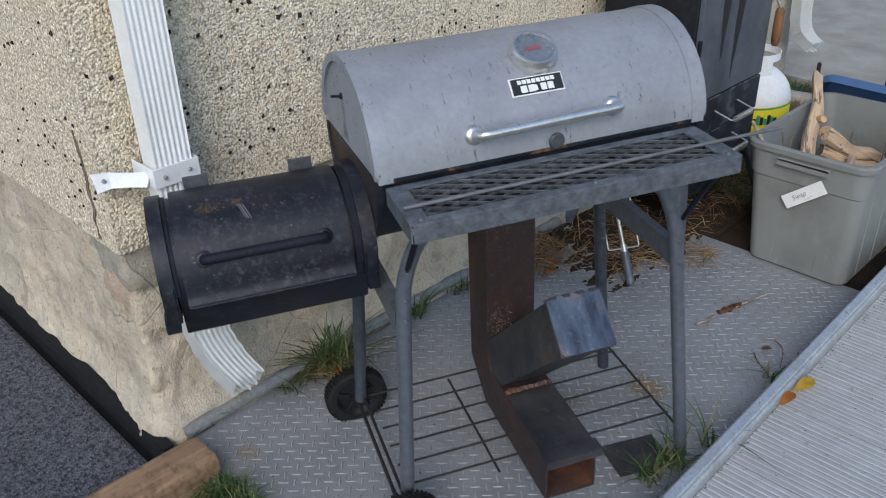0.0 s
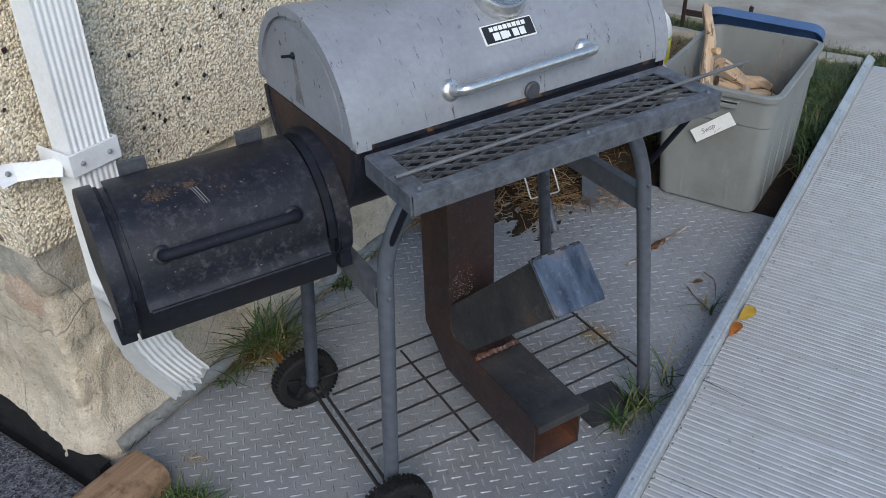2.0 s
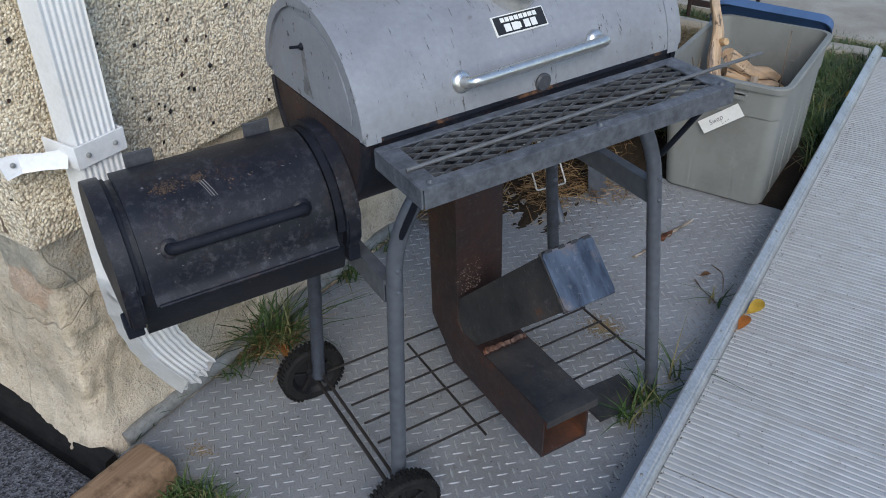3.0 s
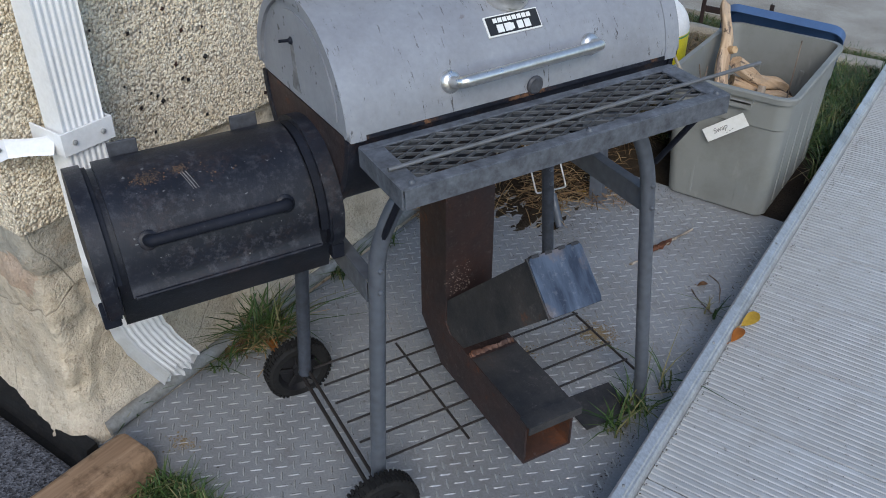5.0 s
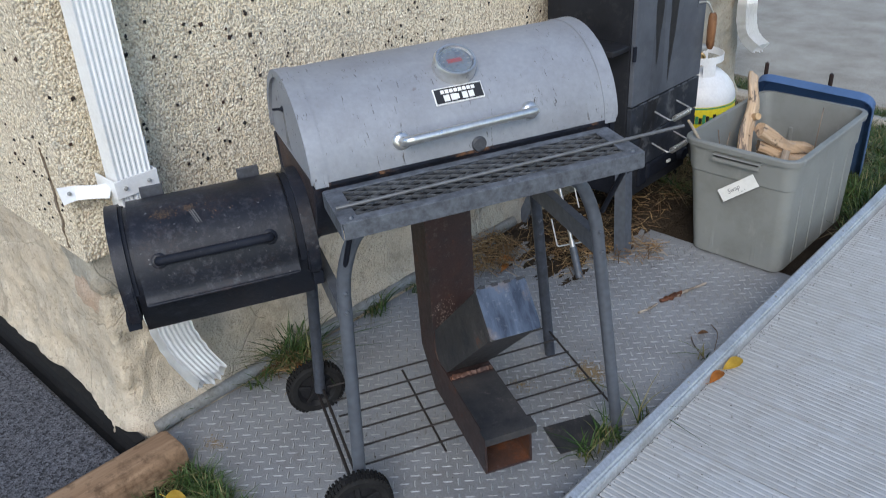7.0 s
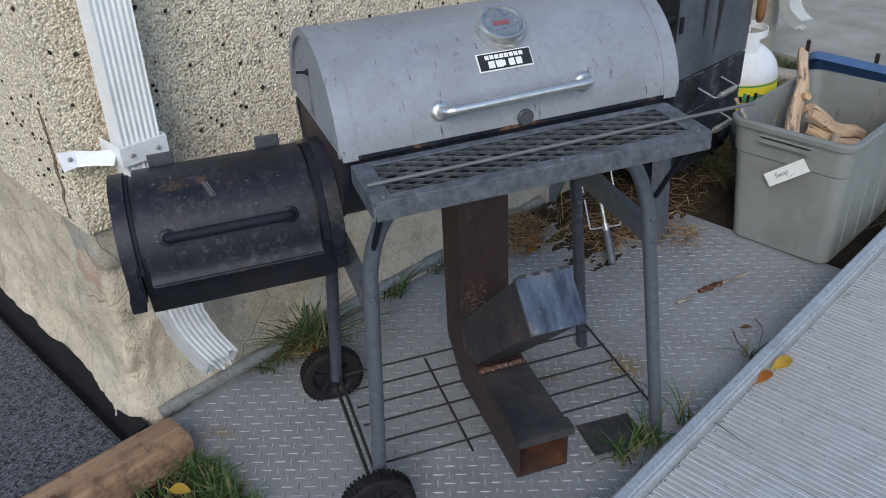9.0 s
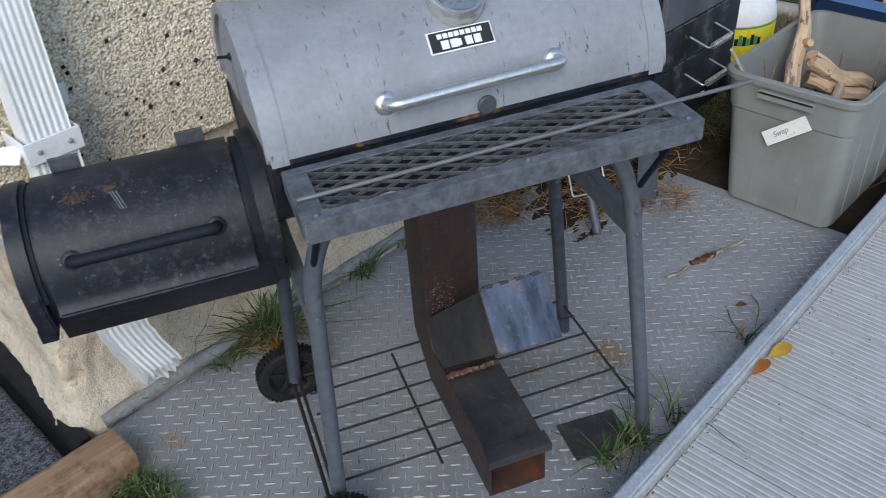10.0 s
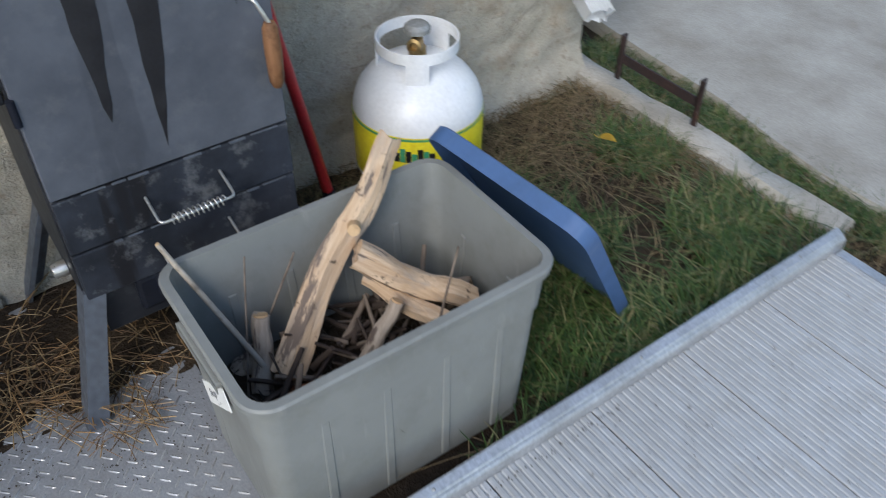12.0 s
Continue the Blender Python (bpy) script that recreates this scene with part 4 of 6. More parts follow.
def shelf(g):
    """Front shelf of angle bars round an expanded mesh."""
    x0, x1, y0, y1, z = -0.298, 0.347, -0.347, -0.190, 0.8585
    s = part("front_shelf", boxed(x0, x1, y0, y0 + 0.022, z - 0.004, z, bevel=0.0012), SHELF_PAINT, g, "black-grey front shelf with expanded mesh")
    part("front_lip", boxed(x0 + 0.001, x1 - 0.001, y0 - 0.003, y0, z - 0.036, z - 0.001, bevel=0.001), SHELF_PAINT, s)
    part("back_bar", boxed(x0, x1, y1 - 0.016, y1, z - 0.004, z, bevel=0.0012), SHELF_PAINT, s)
    part("back_lip", boxed(x0, x1, y1, y1 + 0.003, z - 0.03, z - 0.001), SHELF_PAINT, s)
    for xa, xb in ((x0, x0 + 0.034), (x1 - 0.034, x1)):
        part("side_bar", boxed(xa, xb, y0 + 0.0225, y1 - 0.0165, z - 0.0042, z - 0.0002, bevel=0.001), SHELF_PAINT, s)
    for xa in (x0 - 0.003, x1):
        part("side_lip", boxed(xa, xa + 0.003, y0 + 0.001, y1, z - 0.036, z - 0.001), SHELF_PAINT, s)
    bm = bmesh.new()
    ax, bx, ay, by = x0 + 0.030, x1 - 0.030, y0 + 0.018, y1 - 0.012
    pitch, rise = 0.050, 0.50
    for sgn in (1, -1):
        k = -8
        while True:
            xs = ax + k * pitch
            if xs > bx + 0.2:
                break
            span = (by - ay) / rise
            p, q = (xs, ay), (xs + span, by)
            if sgn < 0:
                p, q = (xs, by), (xs + span, ay)
            fa, fb = max(0.0, (ax - p[0]) / span), min(1.0, (bx - p[0]) / span)
            if fb > fa:
                pa = (p[0] + (q[0] - p[0]) * fa, p[1] + (q[1] - p[1]) * fa, z - 0.0062)
                pb = (p[0] + (q[0] - p[0]) * fb, p[1] + (q[1] - p[1]) * fb, z - 0.0062)
                if math.dist(pa, pb) > 0.004:
                    ring_bar(bm, [pa, pb], 0.0026, 0.0058)
            k += 1
    part("expanded_mesh", bm, MESH_PAINT, s)
    s.matrix_local = Matrix.Translation((0.0245, 0, z)) @ pose(0, 0, 0, 0, -1.15, 0) @ Matrix.Translation((-0.0245, 0, -z))
    for xa in (x0 + 0.02, x1 - 0.02, 0.05):
        screw(s, (xa, y0 + 0.012, z + 0.001), (0, 0, 1), 0.006)
    part("strut", tube(bmesh.new(), [(x1 - 0.02, y0 + 0.03, z - 0.03), (0.335, -0.205, 0.665)], 0.006, 8), BLACK_MATT, g, "black strut under the shelf", 60)
    part("strut", tube(bmesh.new(), [(x0 + 0.03, y0 + 0.05, z - 0.03), (-0.285, -0.215, 0.665)], 0.006, 8), BLACK_MATT, g, smooth=60)


def legs(g):
    ways = (((-0.318, -0.222, 0.085), (-0.288, -0.212, 0.66), (-0.262, -0.235, 0.755), (-0.20, -0.22, 0.80)),
            ((0.392, -0.222, -0.008), (0.318, -0.205, 0.66), (0.278, -0.19, 0.765), (0.17, -0.16, 0.775)),
            ((-0.330, 0.170, 0.085), (-0.300, 0.168, 0.50), (-0.276, 0.150, 0.70), (-0.20, 0.13, 0.76)),
            ((0.382, 0.165, -0.008), (0.345, 0.170, 0.50), (0.318, 0.155, 0.70), (0.22, 0.13, 0.76)))
    for k, w in enumerate(ways):
        # the two rear legs take a darker tone of the leg colour
        leg = part("leg", tube(bmesh.new(), rounded(w, 0.06, 8), 0.0155, 16), LEG_PAINT if k < 2 else LEG_DARK, g, "grey-blue painted tube leg" if k < 2 else "dark blue-grey painted tube leg", 60)
        for f in (0.86, 0.94):
            p = Vector(w[0]).lerp(Vector(w[1]), f)
            screw(leg, p + Vector((0, -0.016, 0)), (0, -1, 0), 0.006)
    for xa, s in ((-0.296, 1), (0.337, -1)):
        bm = boxed(xa - 0.012, xa - 0.009, -0.200, 0.165, 0.545, 0.595, bevel=0.001)
        box(bm, xa - 0.009, xa + 0.012, -0.200, 0.165, 0.592, 0.595)
        box(bm, xa - 0.009, xa + 0.012, -0.200, 0.165, 0.545, 0.548)
        part("brace", bm, LEG_PAINT, g, "grey channel brace between the legs")
    # wire rack above the floor
    rack = part("bottom_rack", tube(bmesh.new(), [(-0.322, -0.225, 0.094), (-0.322, 0.168, 0.094)], 0.0040, 8), WIRE, g, "dark wire bottom rack")
    for xa in (-0.09, 0.118, 0.374):
        part("cross_wire", tube(bmesh.new(), [(xa, -0.205, 0.086), (xa, 0.160, 0.086)], 0.0032, 8), WIRE, rack)
    for k in range(6):
        y = -0.172 + k * 0.068
        part("wire", tube(bmesh.new(), [(-0.308, y, 0.092), (0.376, y, 0.092)], 0.0028, 8), WIRE, rack)
    part("axle", tube(bmesh.new(), [(-0.336, -0.30, 0.0765), (-0.336, 0.225, 0.0765)], 0.0045, 10), WIRE, g)
    wheel(g, (-0.336, -0.268, 0.0765))
    wheel(g, (-0.336, 0.205, 0.0765))


def firebox(g):
    """Side firebox: a drum over a tapered pan, with a proud lid between two end flanges."""
    cy, cz, r = -0.008, 0.690, 0.124
    x0, x1 = -0.712, -0.332
    pan = [(cy - r + 0.004, cz - 0.010), (cy - r + 0.010, 0.652), (-0.113, 0.634), (-0.084, 0.566), (-0.076, 0.560), (cy + r - 0.045, 0.556), (cy + r - 0.03, 0.565), (cy + r, 0.63)]
    prof = arc(cy, cz, r, 180, 0, 28)[:-1] + pan
    fb = part("firebox", prism(bmesh.new(), prof, x0 + 0.012, x1), BLACK_DUSTY, g, "dusty matt black side firebox", 35)
    def grown(d, foot):
        return arc(cy, cz, r + d, 180, 0, 28) + [(cy - r - d + 0.004, cz - 0.03), (cy - r - d + 0.016, foot), (cy - r + 0.05, foot - 0.004), (cy + r - 0.02, foot - 0.004), (cy + r + d, foot + 0.02)]
    for xa, xb, d, foot in ((x0 - 0.017, x0 + 0.010, 0.010, 0.612), (x1 - 0.012, x1 + 0.016, 0.018, 0.640)):
        ring = prism(bmesh.new(), grown(d, foot), xa, xb)
        bmesh.ops.bevel(ring, geom=[e for e in ring.edges if abs(e.verts[0].co.x - e.verts[1].co.x) < 1e-6], offset=0.004, segments=2, affect="EDGES", clamp_overlap=True)
        part("end_flange", ring, BLACK_DUSTY, fb, "black end flange", 40)
    # pressed bead between lid and flange
    for xa, w, d in ((x0 + 0.010, 0.008, 0.004), (x1 - 0.026, 0.014, 0.008)):
        part("bead", shell(bmesh.new(), arc(cy, cz, r - 0.004, -4, 176, 28), arc(cy, cz, r + d, -4, 176, 28), xa, xa + w), BLACK_MATT, fb, smooth=40)
    # lid: curved sheet whose lower edge runs out straight into a turned lip
    lx0, lx1, t = -0.684, -0.364, 0.012
    def skirt(d):
        rr = r + d
        return [(cy - rr - 0.012, cz - 0.026), (cy - rr - 0.006, cz - 0.020), (cy - rr - 0.001, cz - 0.008)] + arc(cy, cz, rr, 2, 108, 30)
    sheet = shell(bmesh.new(), skirt(0.001), skirt(t), lx0, lx1)
    bmesh.ops.bevel(sheet, geom=[e for e in sheet.edges if e.calc_face_angle(0) > 1.0], offset=0.0035, segments=3, affect="EDGES", clamp_overlap=True)
    lid = part("lid", sheet, BLACK_DUSTY, fb, "black firebox lid with rust spots", 40)
    part("lid_edge", tube(bmesh.new(), [(lx0 + 0.004, cy - r - t - 0.0125, cz - 0.0262), (lx1 - 0.004, cy - r - t - 0.0125, cz - 0.0262)], 0.0036, 8), BLACK_RUST, lid, "chipped turned lower edge", 60)
    a = radians(25)
    p = Vector((0, cy - (r + t - 0.002) * math.cos(a), cz + (r + t - 0.002) * math.sin(a)))
    out = Vector((0, -math.cos(a), math.sin(a))) * 0.027
    A, B = p + Vector((-0.640, 0, 0)), p + Vector((-0.414, 0, 0))
    h = part("handle", tube(bmesh.new(), rounded([A, A + out, B + out, B], 0.02, 6), 0.0098, 14), BLACK_MATT, lid, "black bar handle", 60)
    for q in (A, B):
        m = Matrix.Translation(q) @ out.to_track_quat("Z", "Y").to_matrix().to_4x4()
        part("washer", lathe(bmesh.new(), [(0, 0.006), (0.012, 0.006), (0.0165, 0.003), (0.0165, -0.001), (0, -0.001)], 18, m), BLACK_DUSTY, h, smooth=40)
    for xa in (-0.628, -0.420):
        part("hinge", boxed(xa - 0.024, xa + 0.024, cy + 0.050, cy + 0.056, cz + r - 0.016, cz + r + 0.026, bevel=0.001), TAB_GREY, fb, "dark grey hinge plate")
    part("air_vent", boxed(x0 - 0.024, x0 + 0.004, cy - r + 0.018, cy - r + 0.060, 0.588, 0.618, bevel=0.003), BLACK_MATT, fb)
    part("bracket", boxed(x1 - 0.004, x1 + 0.020, cy - r + 0.010, cy - r + 0.050, 0.600, 0.634, bevel=0.003), BLACK_MATT, fb)
    # flecks of rust and a scrape on the lid
    def on_lid(x, deg, lift):
        q = radians(deg)
        return Vector((x, cy, cz)) + Vector((0, -math.cos(q), math.sin(q))) * (r + 0.0120 + lift)
    for xa, ang, w, h, count in ((-0.615, 67, 0.024, 5.0, 190), (-0.562, 69, 0.010, 3.0, 170), (-0.53, 64, 0.07, 16, 40)):
        bm = bmesh.new()
        for k in range(count):
            x, deg, e = xa + random.gauss(0, w * 0.5), ang + random.gauss(0, h * 0.5), random.uniform(0.0006, 0.0019)
            ring = []
            for i in range(6):
                f, g1 = i * math.pi / 3, e * random.uniform(0.6, 1.2)
                ring.append(bm.verts.new(on_lid(x + g1 * math.cos(f), deg + math.degrees(g1 * math.sin(f) / r), 0.0004 + 0.00001 * k)))
            bm.faces.new(ring)
        tagged(part("rust_spot", bm, SCUFF, lid, "speckled patch of rust"), kind="stuff")
    for dx, w in ((0.0, 0.0016), (0.005, 0.0011), (-0.004, 0.0008)):
        bm = bmesh.new()
        rows = [[bm.verts.new(on_lid(-0.558 + dx + 0.012 * f + sgn * w * (1 - 0.5 * f), 66 - 15 * f, 0.0006)) for sgn in (-1, 1)] for f in (i / 6 for i in range(7))]
        for p, q in zip(rows, rows[1:]):
            bm.faces.new((p[0], p[1], q[1], q[0]))
        part("scrape", bm, PAINT_SCRAPE, lid, "pale run below the rust")


def square_tube(bm, path, half, wall, cap_start=True):
    """A welded square tube along a path in the y-z plane."""
    def rings(h):
        out = []
        pts = [Vector(p) for p in path]
        for i, p in enumerate(pts):
            a = (pts[i] - pts[i - 1]).normalized() if i else (pts[1] - pts[0]).normalized()
            b = (pts[i + 1] - pts[i]).normalized() if i < len(pts) - 1 else a
            t = (a + b).normalized()
            n = Vector((0, -t.z, t.y))
            k = h / max(0.3, n.dot(Vector((0, -a.z, a.y))))
            x = Vector((1, 0, 0))
            out.append([p - x * h - n * k, p + x * h - n * k, p + x * h + n * k, p - x * h + n * k])
        return out
    o, i = rings(half), rings(half - wall)
    loft(bm, o, (cap_start, False))
    loft(bm, [r for r in i], (True, False))
    last_o, last_i = o[-1], i[-1]
    vo = [bm.verts.new(p) for p in last_o]
    vi = [bm.verts.new(p) for p in last_i]
    for k in range(4):
        bm.faces.new((vo[k], vo[(k + 1) % 4], vi[(k + 1) % 4], vi[k]))
    bmesh.ops.remove_doubles(bm, verts=bm.verts[:], dist=1e-5)
    return bm


def feed_tubes(g):
    """Square-tube rocket burner welded under the barrel."""
    cx, h = 0.026, 0.0605
    off = Matrix.Translation((cx, 0, 0))
    r = part("rocket_burner", square_tube(bmesh.new(), [(0, 0.062, 0.70), (0, 0.062, 0.215), (0, 0.004, 0.163), (0, -0.335, 0.163)], h, 0.005), RUST, g, "rust-brown welded square-tube rocket burner")
    r.matrix_local = off
    bm = bmesh.new()
    d = Vector((0, -math.sqrt(0.5), math.sqrt(0.5)))
    c = Vector((0.019, -0.312, 0.541))
    square_tube(bm, [c - d * 0.43 - Vector((0.021, 0, 0)), c], h - 0.004, 0.005)
    part("fuel_chute", bm, RUST_DARK, r, "dark steel slanted fuel chute")
    m = Matrix.Translation(c + d * 0.003) @ d.to_track_quat("Z", "X").to_matrix().to_4x4()
    cap = prism(bmesh.new(), rounded_rect(0.119, 0.119, 0.010, 4), 0.0, 0.0045, "z")
    bmesh.ops.transform(cap, matrix=m, verts=cap.verts[:])
    part("chute_cap", cap, CAP_STEEL, r, "blue-grey heat-tinted cap plate")
    part("cap_frame", boxed(-0.0605, 0.0605, -0.0605, 0.0605, -0.009, -0.0005, bevel=0.001, m=m), RUST_DARK, r, "dark rim under the cap plate")
    up = max((m @ pose(0, 0, 0, 0, 0, 90 * k) for k in range(4)), key=lambda q: (q.to_3x3() @ Vector((0, 1, 0))).z)
    for k in range(4):
        part("cap_clip", boxed(-0.052 + 0.030 * k, -0.036 + 0.030 * k, 0.0555, 0.0625, -0.010, 0.0060, bevel=0.001, m=up), RUST_DARK, r)
    lining = square_tube(bmesh.new(), [(0, -0.01, 0.163), (0, -0.3335, 0.163)], h - 0.0053, 0.0008)
    part("lining", lining, RUST_BAND, r, "orange-rusted inside of the mouth")
    bm = boxed(-0.0655, 0.0655, -0.352, -0.318, 0.2235, 0.2275, bevel=0.0008)
    box(bm, -0.0655, 0.0655, -0.355, -0.352, 0.207, 0.2275, bevel=0.0005)
    part("mouth_plate", bm, RUST_DARK, r, "folded steel plate over the mouth")
    part("top_plate", boxed(-0.0585, 0.0585, -0.318, -0.118, 0.2237, 0.2252), RUST_DARK, r, "sooty plate")
    # weld spatter on the upright, a rusted bead at the elbow
    bm = bmesh.new()
    for k in range(110):
        f = random.random()
        m = Matrix.Translation((-0.054 + 0.060 * f + random.gauss(0, 0.006), 0.0010, 0.318 + 0.075 * random.random() ** 1.4 + 0.012 * f)) @ Matrix.Diagonal((1, 0.5, 1, 1))
        bmesh.ops.create_icosphere(bm, subdivisions=1, radius=random.uniform(0.0007, 0.0021), matrix=m)
    part("weld_spatter", bm, SPATTER, r, "pale weld spatter", 60)
    bead = [(-0.058 + 0.116 * k / 30, -0.106 + random.uniform(-0.003, 0.003), 0.2245 + random.uniform(-0.001, 0.002)) for k in range(31)]
    part("weld_bead", tube(bmesh.new(), bead, [random.uniform(0.0075, 0.0092) for k in bead], 8, flat=0.22), RUST_BAND, r, "red-rusted weld", 60)


barrel_grill()

rod = thing("steel_rod", Matrix.Identity(4), "thin grey steel rod lying across the shelf", "rod")
part("bar", tube(bmesh.new(), [(-0.878, 1.210, 0.8525), (-0.539, 1.914, 0.8815)], 0.0036, 10), ROD_STEEL, rod, smooth=60)


# ---------------------------------------------------------------- grey storage bin with firewood
def storage_bin():
    """Tapered tote with rounded rim, handles and side ribs."""
    b = thing("storage_bin", Matrix.Translation((-0.838, 3.192, 0.0)), "grey plastic storage bin holding firewood, on the tread plate", "storage bin")
    wt, dt, wb, db, H = 0.386, 0.606, 0.338, 0.568, 0.43
    def ring(f, grow, z, r=0.042):
        w, d = wb + (wt - wb) * f + 2 * grow, db + (dt - db) * f + 2 * grow
        return [Vector((x + 0.022 * (1 - f), y - 0.010 * (1 - f), z)) for x, y in rounded_rect(w, d, r + grow, 7)]
    rings = [ring(0, -0.012, 0.0, 0.035), ring(0, 0, 0.008), ring(0.73, 0, 0.315), ring(0.74, 0.005, 0.320), ring(0.97, 0.006, 0.408), ring(0.985, 0.016, 0.410), ring(1.0, 0.018, 0.427), ring(1.0, 0.014, 0.431), ring(1.0, -0.002, 0.431), ring(0.97, -0.004, 0.405), ring(0.75, -0.004, 0.32), ring(0, -0.004, 0.008)]
    shell_ob = part("tub", loft(bmesh.new(), rings), BIN_GREY, b, "scuffed grey plastic tub", 35)
    for y, s in ((-1, -1), (1, 1)):
        f = 0.86
        ye = s * (db + (dt - db) * f) / 2
        bm = bmesh.new()
        box(bm, -0.085, 0.085, min(ye, ye + s * 0.026), max(ye, ye + s * 0.030), 0.388, 0.401, bevel=0.004)
        box(bm, -0.085, 0.085, min(ye + s * 0.022, ye + s * 0.026), max(ye + s * 0.024, ye + s * 0.030), 0.376, 0.400, bevel=0.002)
        part("grip", bm, BIN_GREY, shell_ob, "moulded bin grip")
        for xa in (-0.085, 0.085):
            m = Matrix.Translation((xa * 0.92 + 0.014, s * (db / 2 + 0.003) - 0.006, 0.17)) @ pose(0, 0, 0, -s * 2.0 - 1.5, 0, 0)
            part("rib", boxed(-0.008, 0.008, -0.004, 0.005, -0.15, 0.14, bevel=0.003, m=m), BIN_GREY, shell_ob)
    for s in (-1, 1):
        for ya in (-0.19, -0.065, 0.065, 0.19):
            m = Matrix.Translation((s * (wb / 2 + 0.0065) + 0.0135, ya, 0.165)) @ pose(0, 0, 0, 0, s * 3.2 - 3.6, 0)
            part("rib", boxed(-0.005, 0.005, -0.010, 0.010, -0.15, 0.15, bevel=0.0035, m=m), BIN_GREY, shell_ob)
    # paper tag with pen marks
    m = pose(0.017, -0.3130, 0.294, 90 - 2.0, 0, 0) @ pose(0, 0, 0, 0, 0, 38)
    tag = part("paper_tag", boxed(-0.073, 0.073, -0.023, 0.023, -0.0012, 0.0012, bevel=0.0006, m=m), LABEL_WHITE, b, "white paper tag with faint pen marks")
    text = bpy.data.curves.new("handwriting", "FONT")
    text.body, text.size, text.shear, text.extrude = "Swap", 0.024, 0.3, 0.0003
    writer = bpy.data.objects.new("handwriting", text)
    scene.collection.objects.link(writer)
    me = bpy.data.meshes.new_from_object(writer.evaluated_get(bpy.context.evaluated_depsgraph_get()))
    bpy.data.objects.remove(writer)
    me.transform(m @ Matrix.Translation((-0.042, -0.006, 0.0016)) @ pose(0, 0, 0, 0, 0, 3))
    put("handwriting", me, INK, tag, "grey handwritten word")
    for xa in (-0.008, 0.004, 0.014):
        part("pen_mark", boxed(xa, xa + 0.007, -0.017, -0.0155, 0.0013, 0.0017, m=m @ pose(0, 0, 0, 0, 0, 12)), INK, tag)
    return b


def log_piece(name, a, b, r, material, label, knots=(), split=False, n=12, cut=None, group="firewood in the bin"):
    """A crooked, tapered piece of wood between two points, grain along its length."""
    a, b = Vector(a), Vector(b)
    d = b - a
    L = d.length
    turn = d.to_track_quat("Z", "Y")
    t = thing(name, Matrix.Translation(a) @ turn.to_matrix().to_4x4(), label, "firewood", group)
    big = r > 0.012
    m = 26 if big else 8
    pts, rs = [], []
    for k in range(m + 1):
        f = k / m
        w = Vector([noise.noise(Vector((f * 2.4 + i * 7, a.x * 9, a.y * 9))) for i in range(2)] + [0]) * r * (0.9 if big else 0.55)
        pts.append(Vector((0, 0, L * f)) + w * math.sin(math.pi * f))
        rs.append(r * (1.06 - 0.24 * f + (0.10 * noise.noise(Vector((f * 4, a.y * 7, 2))) if big else 0)))
    bm = tube(bmesh.new(), pts, rs, n + 16 if big else n, flat=0.8 if split else 0.94)
    if big:
        dice = random.Random(int(abs(a.x * 7919 + b.y * 104729) * 100))
        sides = [(dice.uniform(-0.3, 0.3) + k * 2 * math.pi / 5, dice.uniform(0.62, 0.95)) for k in range(5)]
        for v in bm.verts:
            f = min(1, max(0, v.co.z / L))
            c = pts[int(f * m)]
            rad = Vector((v.co.x - c.x, v.co.y - c.y, 0))
            ang = math.atan2(rad.y, rad.x) - 0.5 * f
            k = 1.0
            if split:
                for phi, h in sides:
                    q = math.cos(ang - phi)
                    if q > 0.2:
                        k = min(k, h / q)
            k *= 1 + noise.fractal(Vector((math.cos(ang) * 3.2, math.sin(ang) * 3.2, v.co.z * 5)) + a * 5, 1.0, 2.0, 5) * (0.11 if split else 0.12)
            v.co += rad * (k - 1)
            if f < 0.001 or f > 0.999:
                v.co.z += r * 0.5 * noise.noise(v.co * 60)
    part("billet", bm, material, t, smooth=26 if split else 60)
    back = turn.inverted()
    for f, direction, kr in knots:
        p = Vector((0, 0, L * f))
        dv = back @ Vector(direction)
        part("knot", tube(bmesh.new(), [p, p + dv * 0.6, p + dv], [kr, kr * 0.9, kr * 0.85], 10), cut or SPLIT_WOOD, t, "sawn branch stub", 50)
    if cut and not split:
        part("cut_face", tube(bmesh.new(), [pts[-1] - Vector((0, 0, 0.001)), pts[-1] + Vector((0, 0, 0.003))], rs[-1] * 0.86, n, flat=0.9), cut, t)
    return t


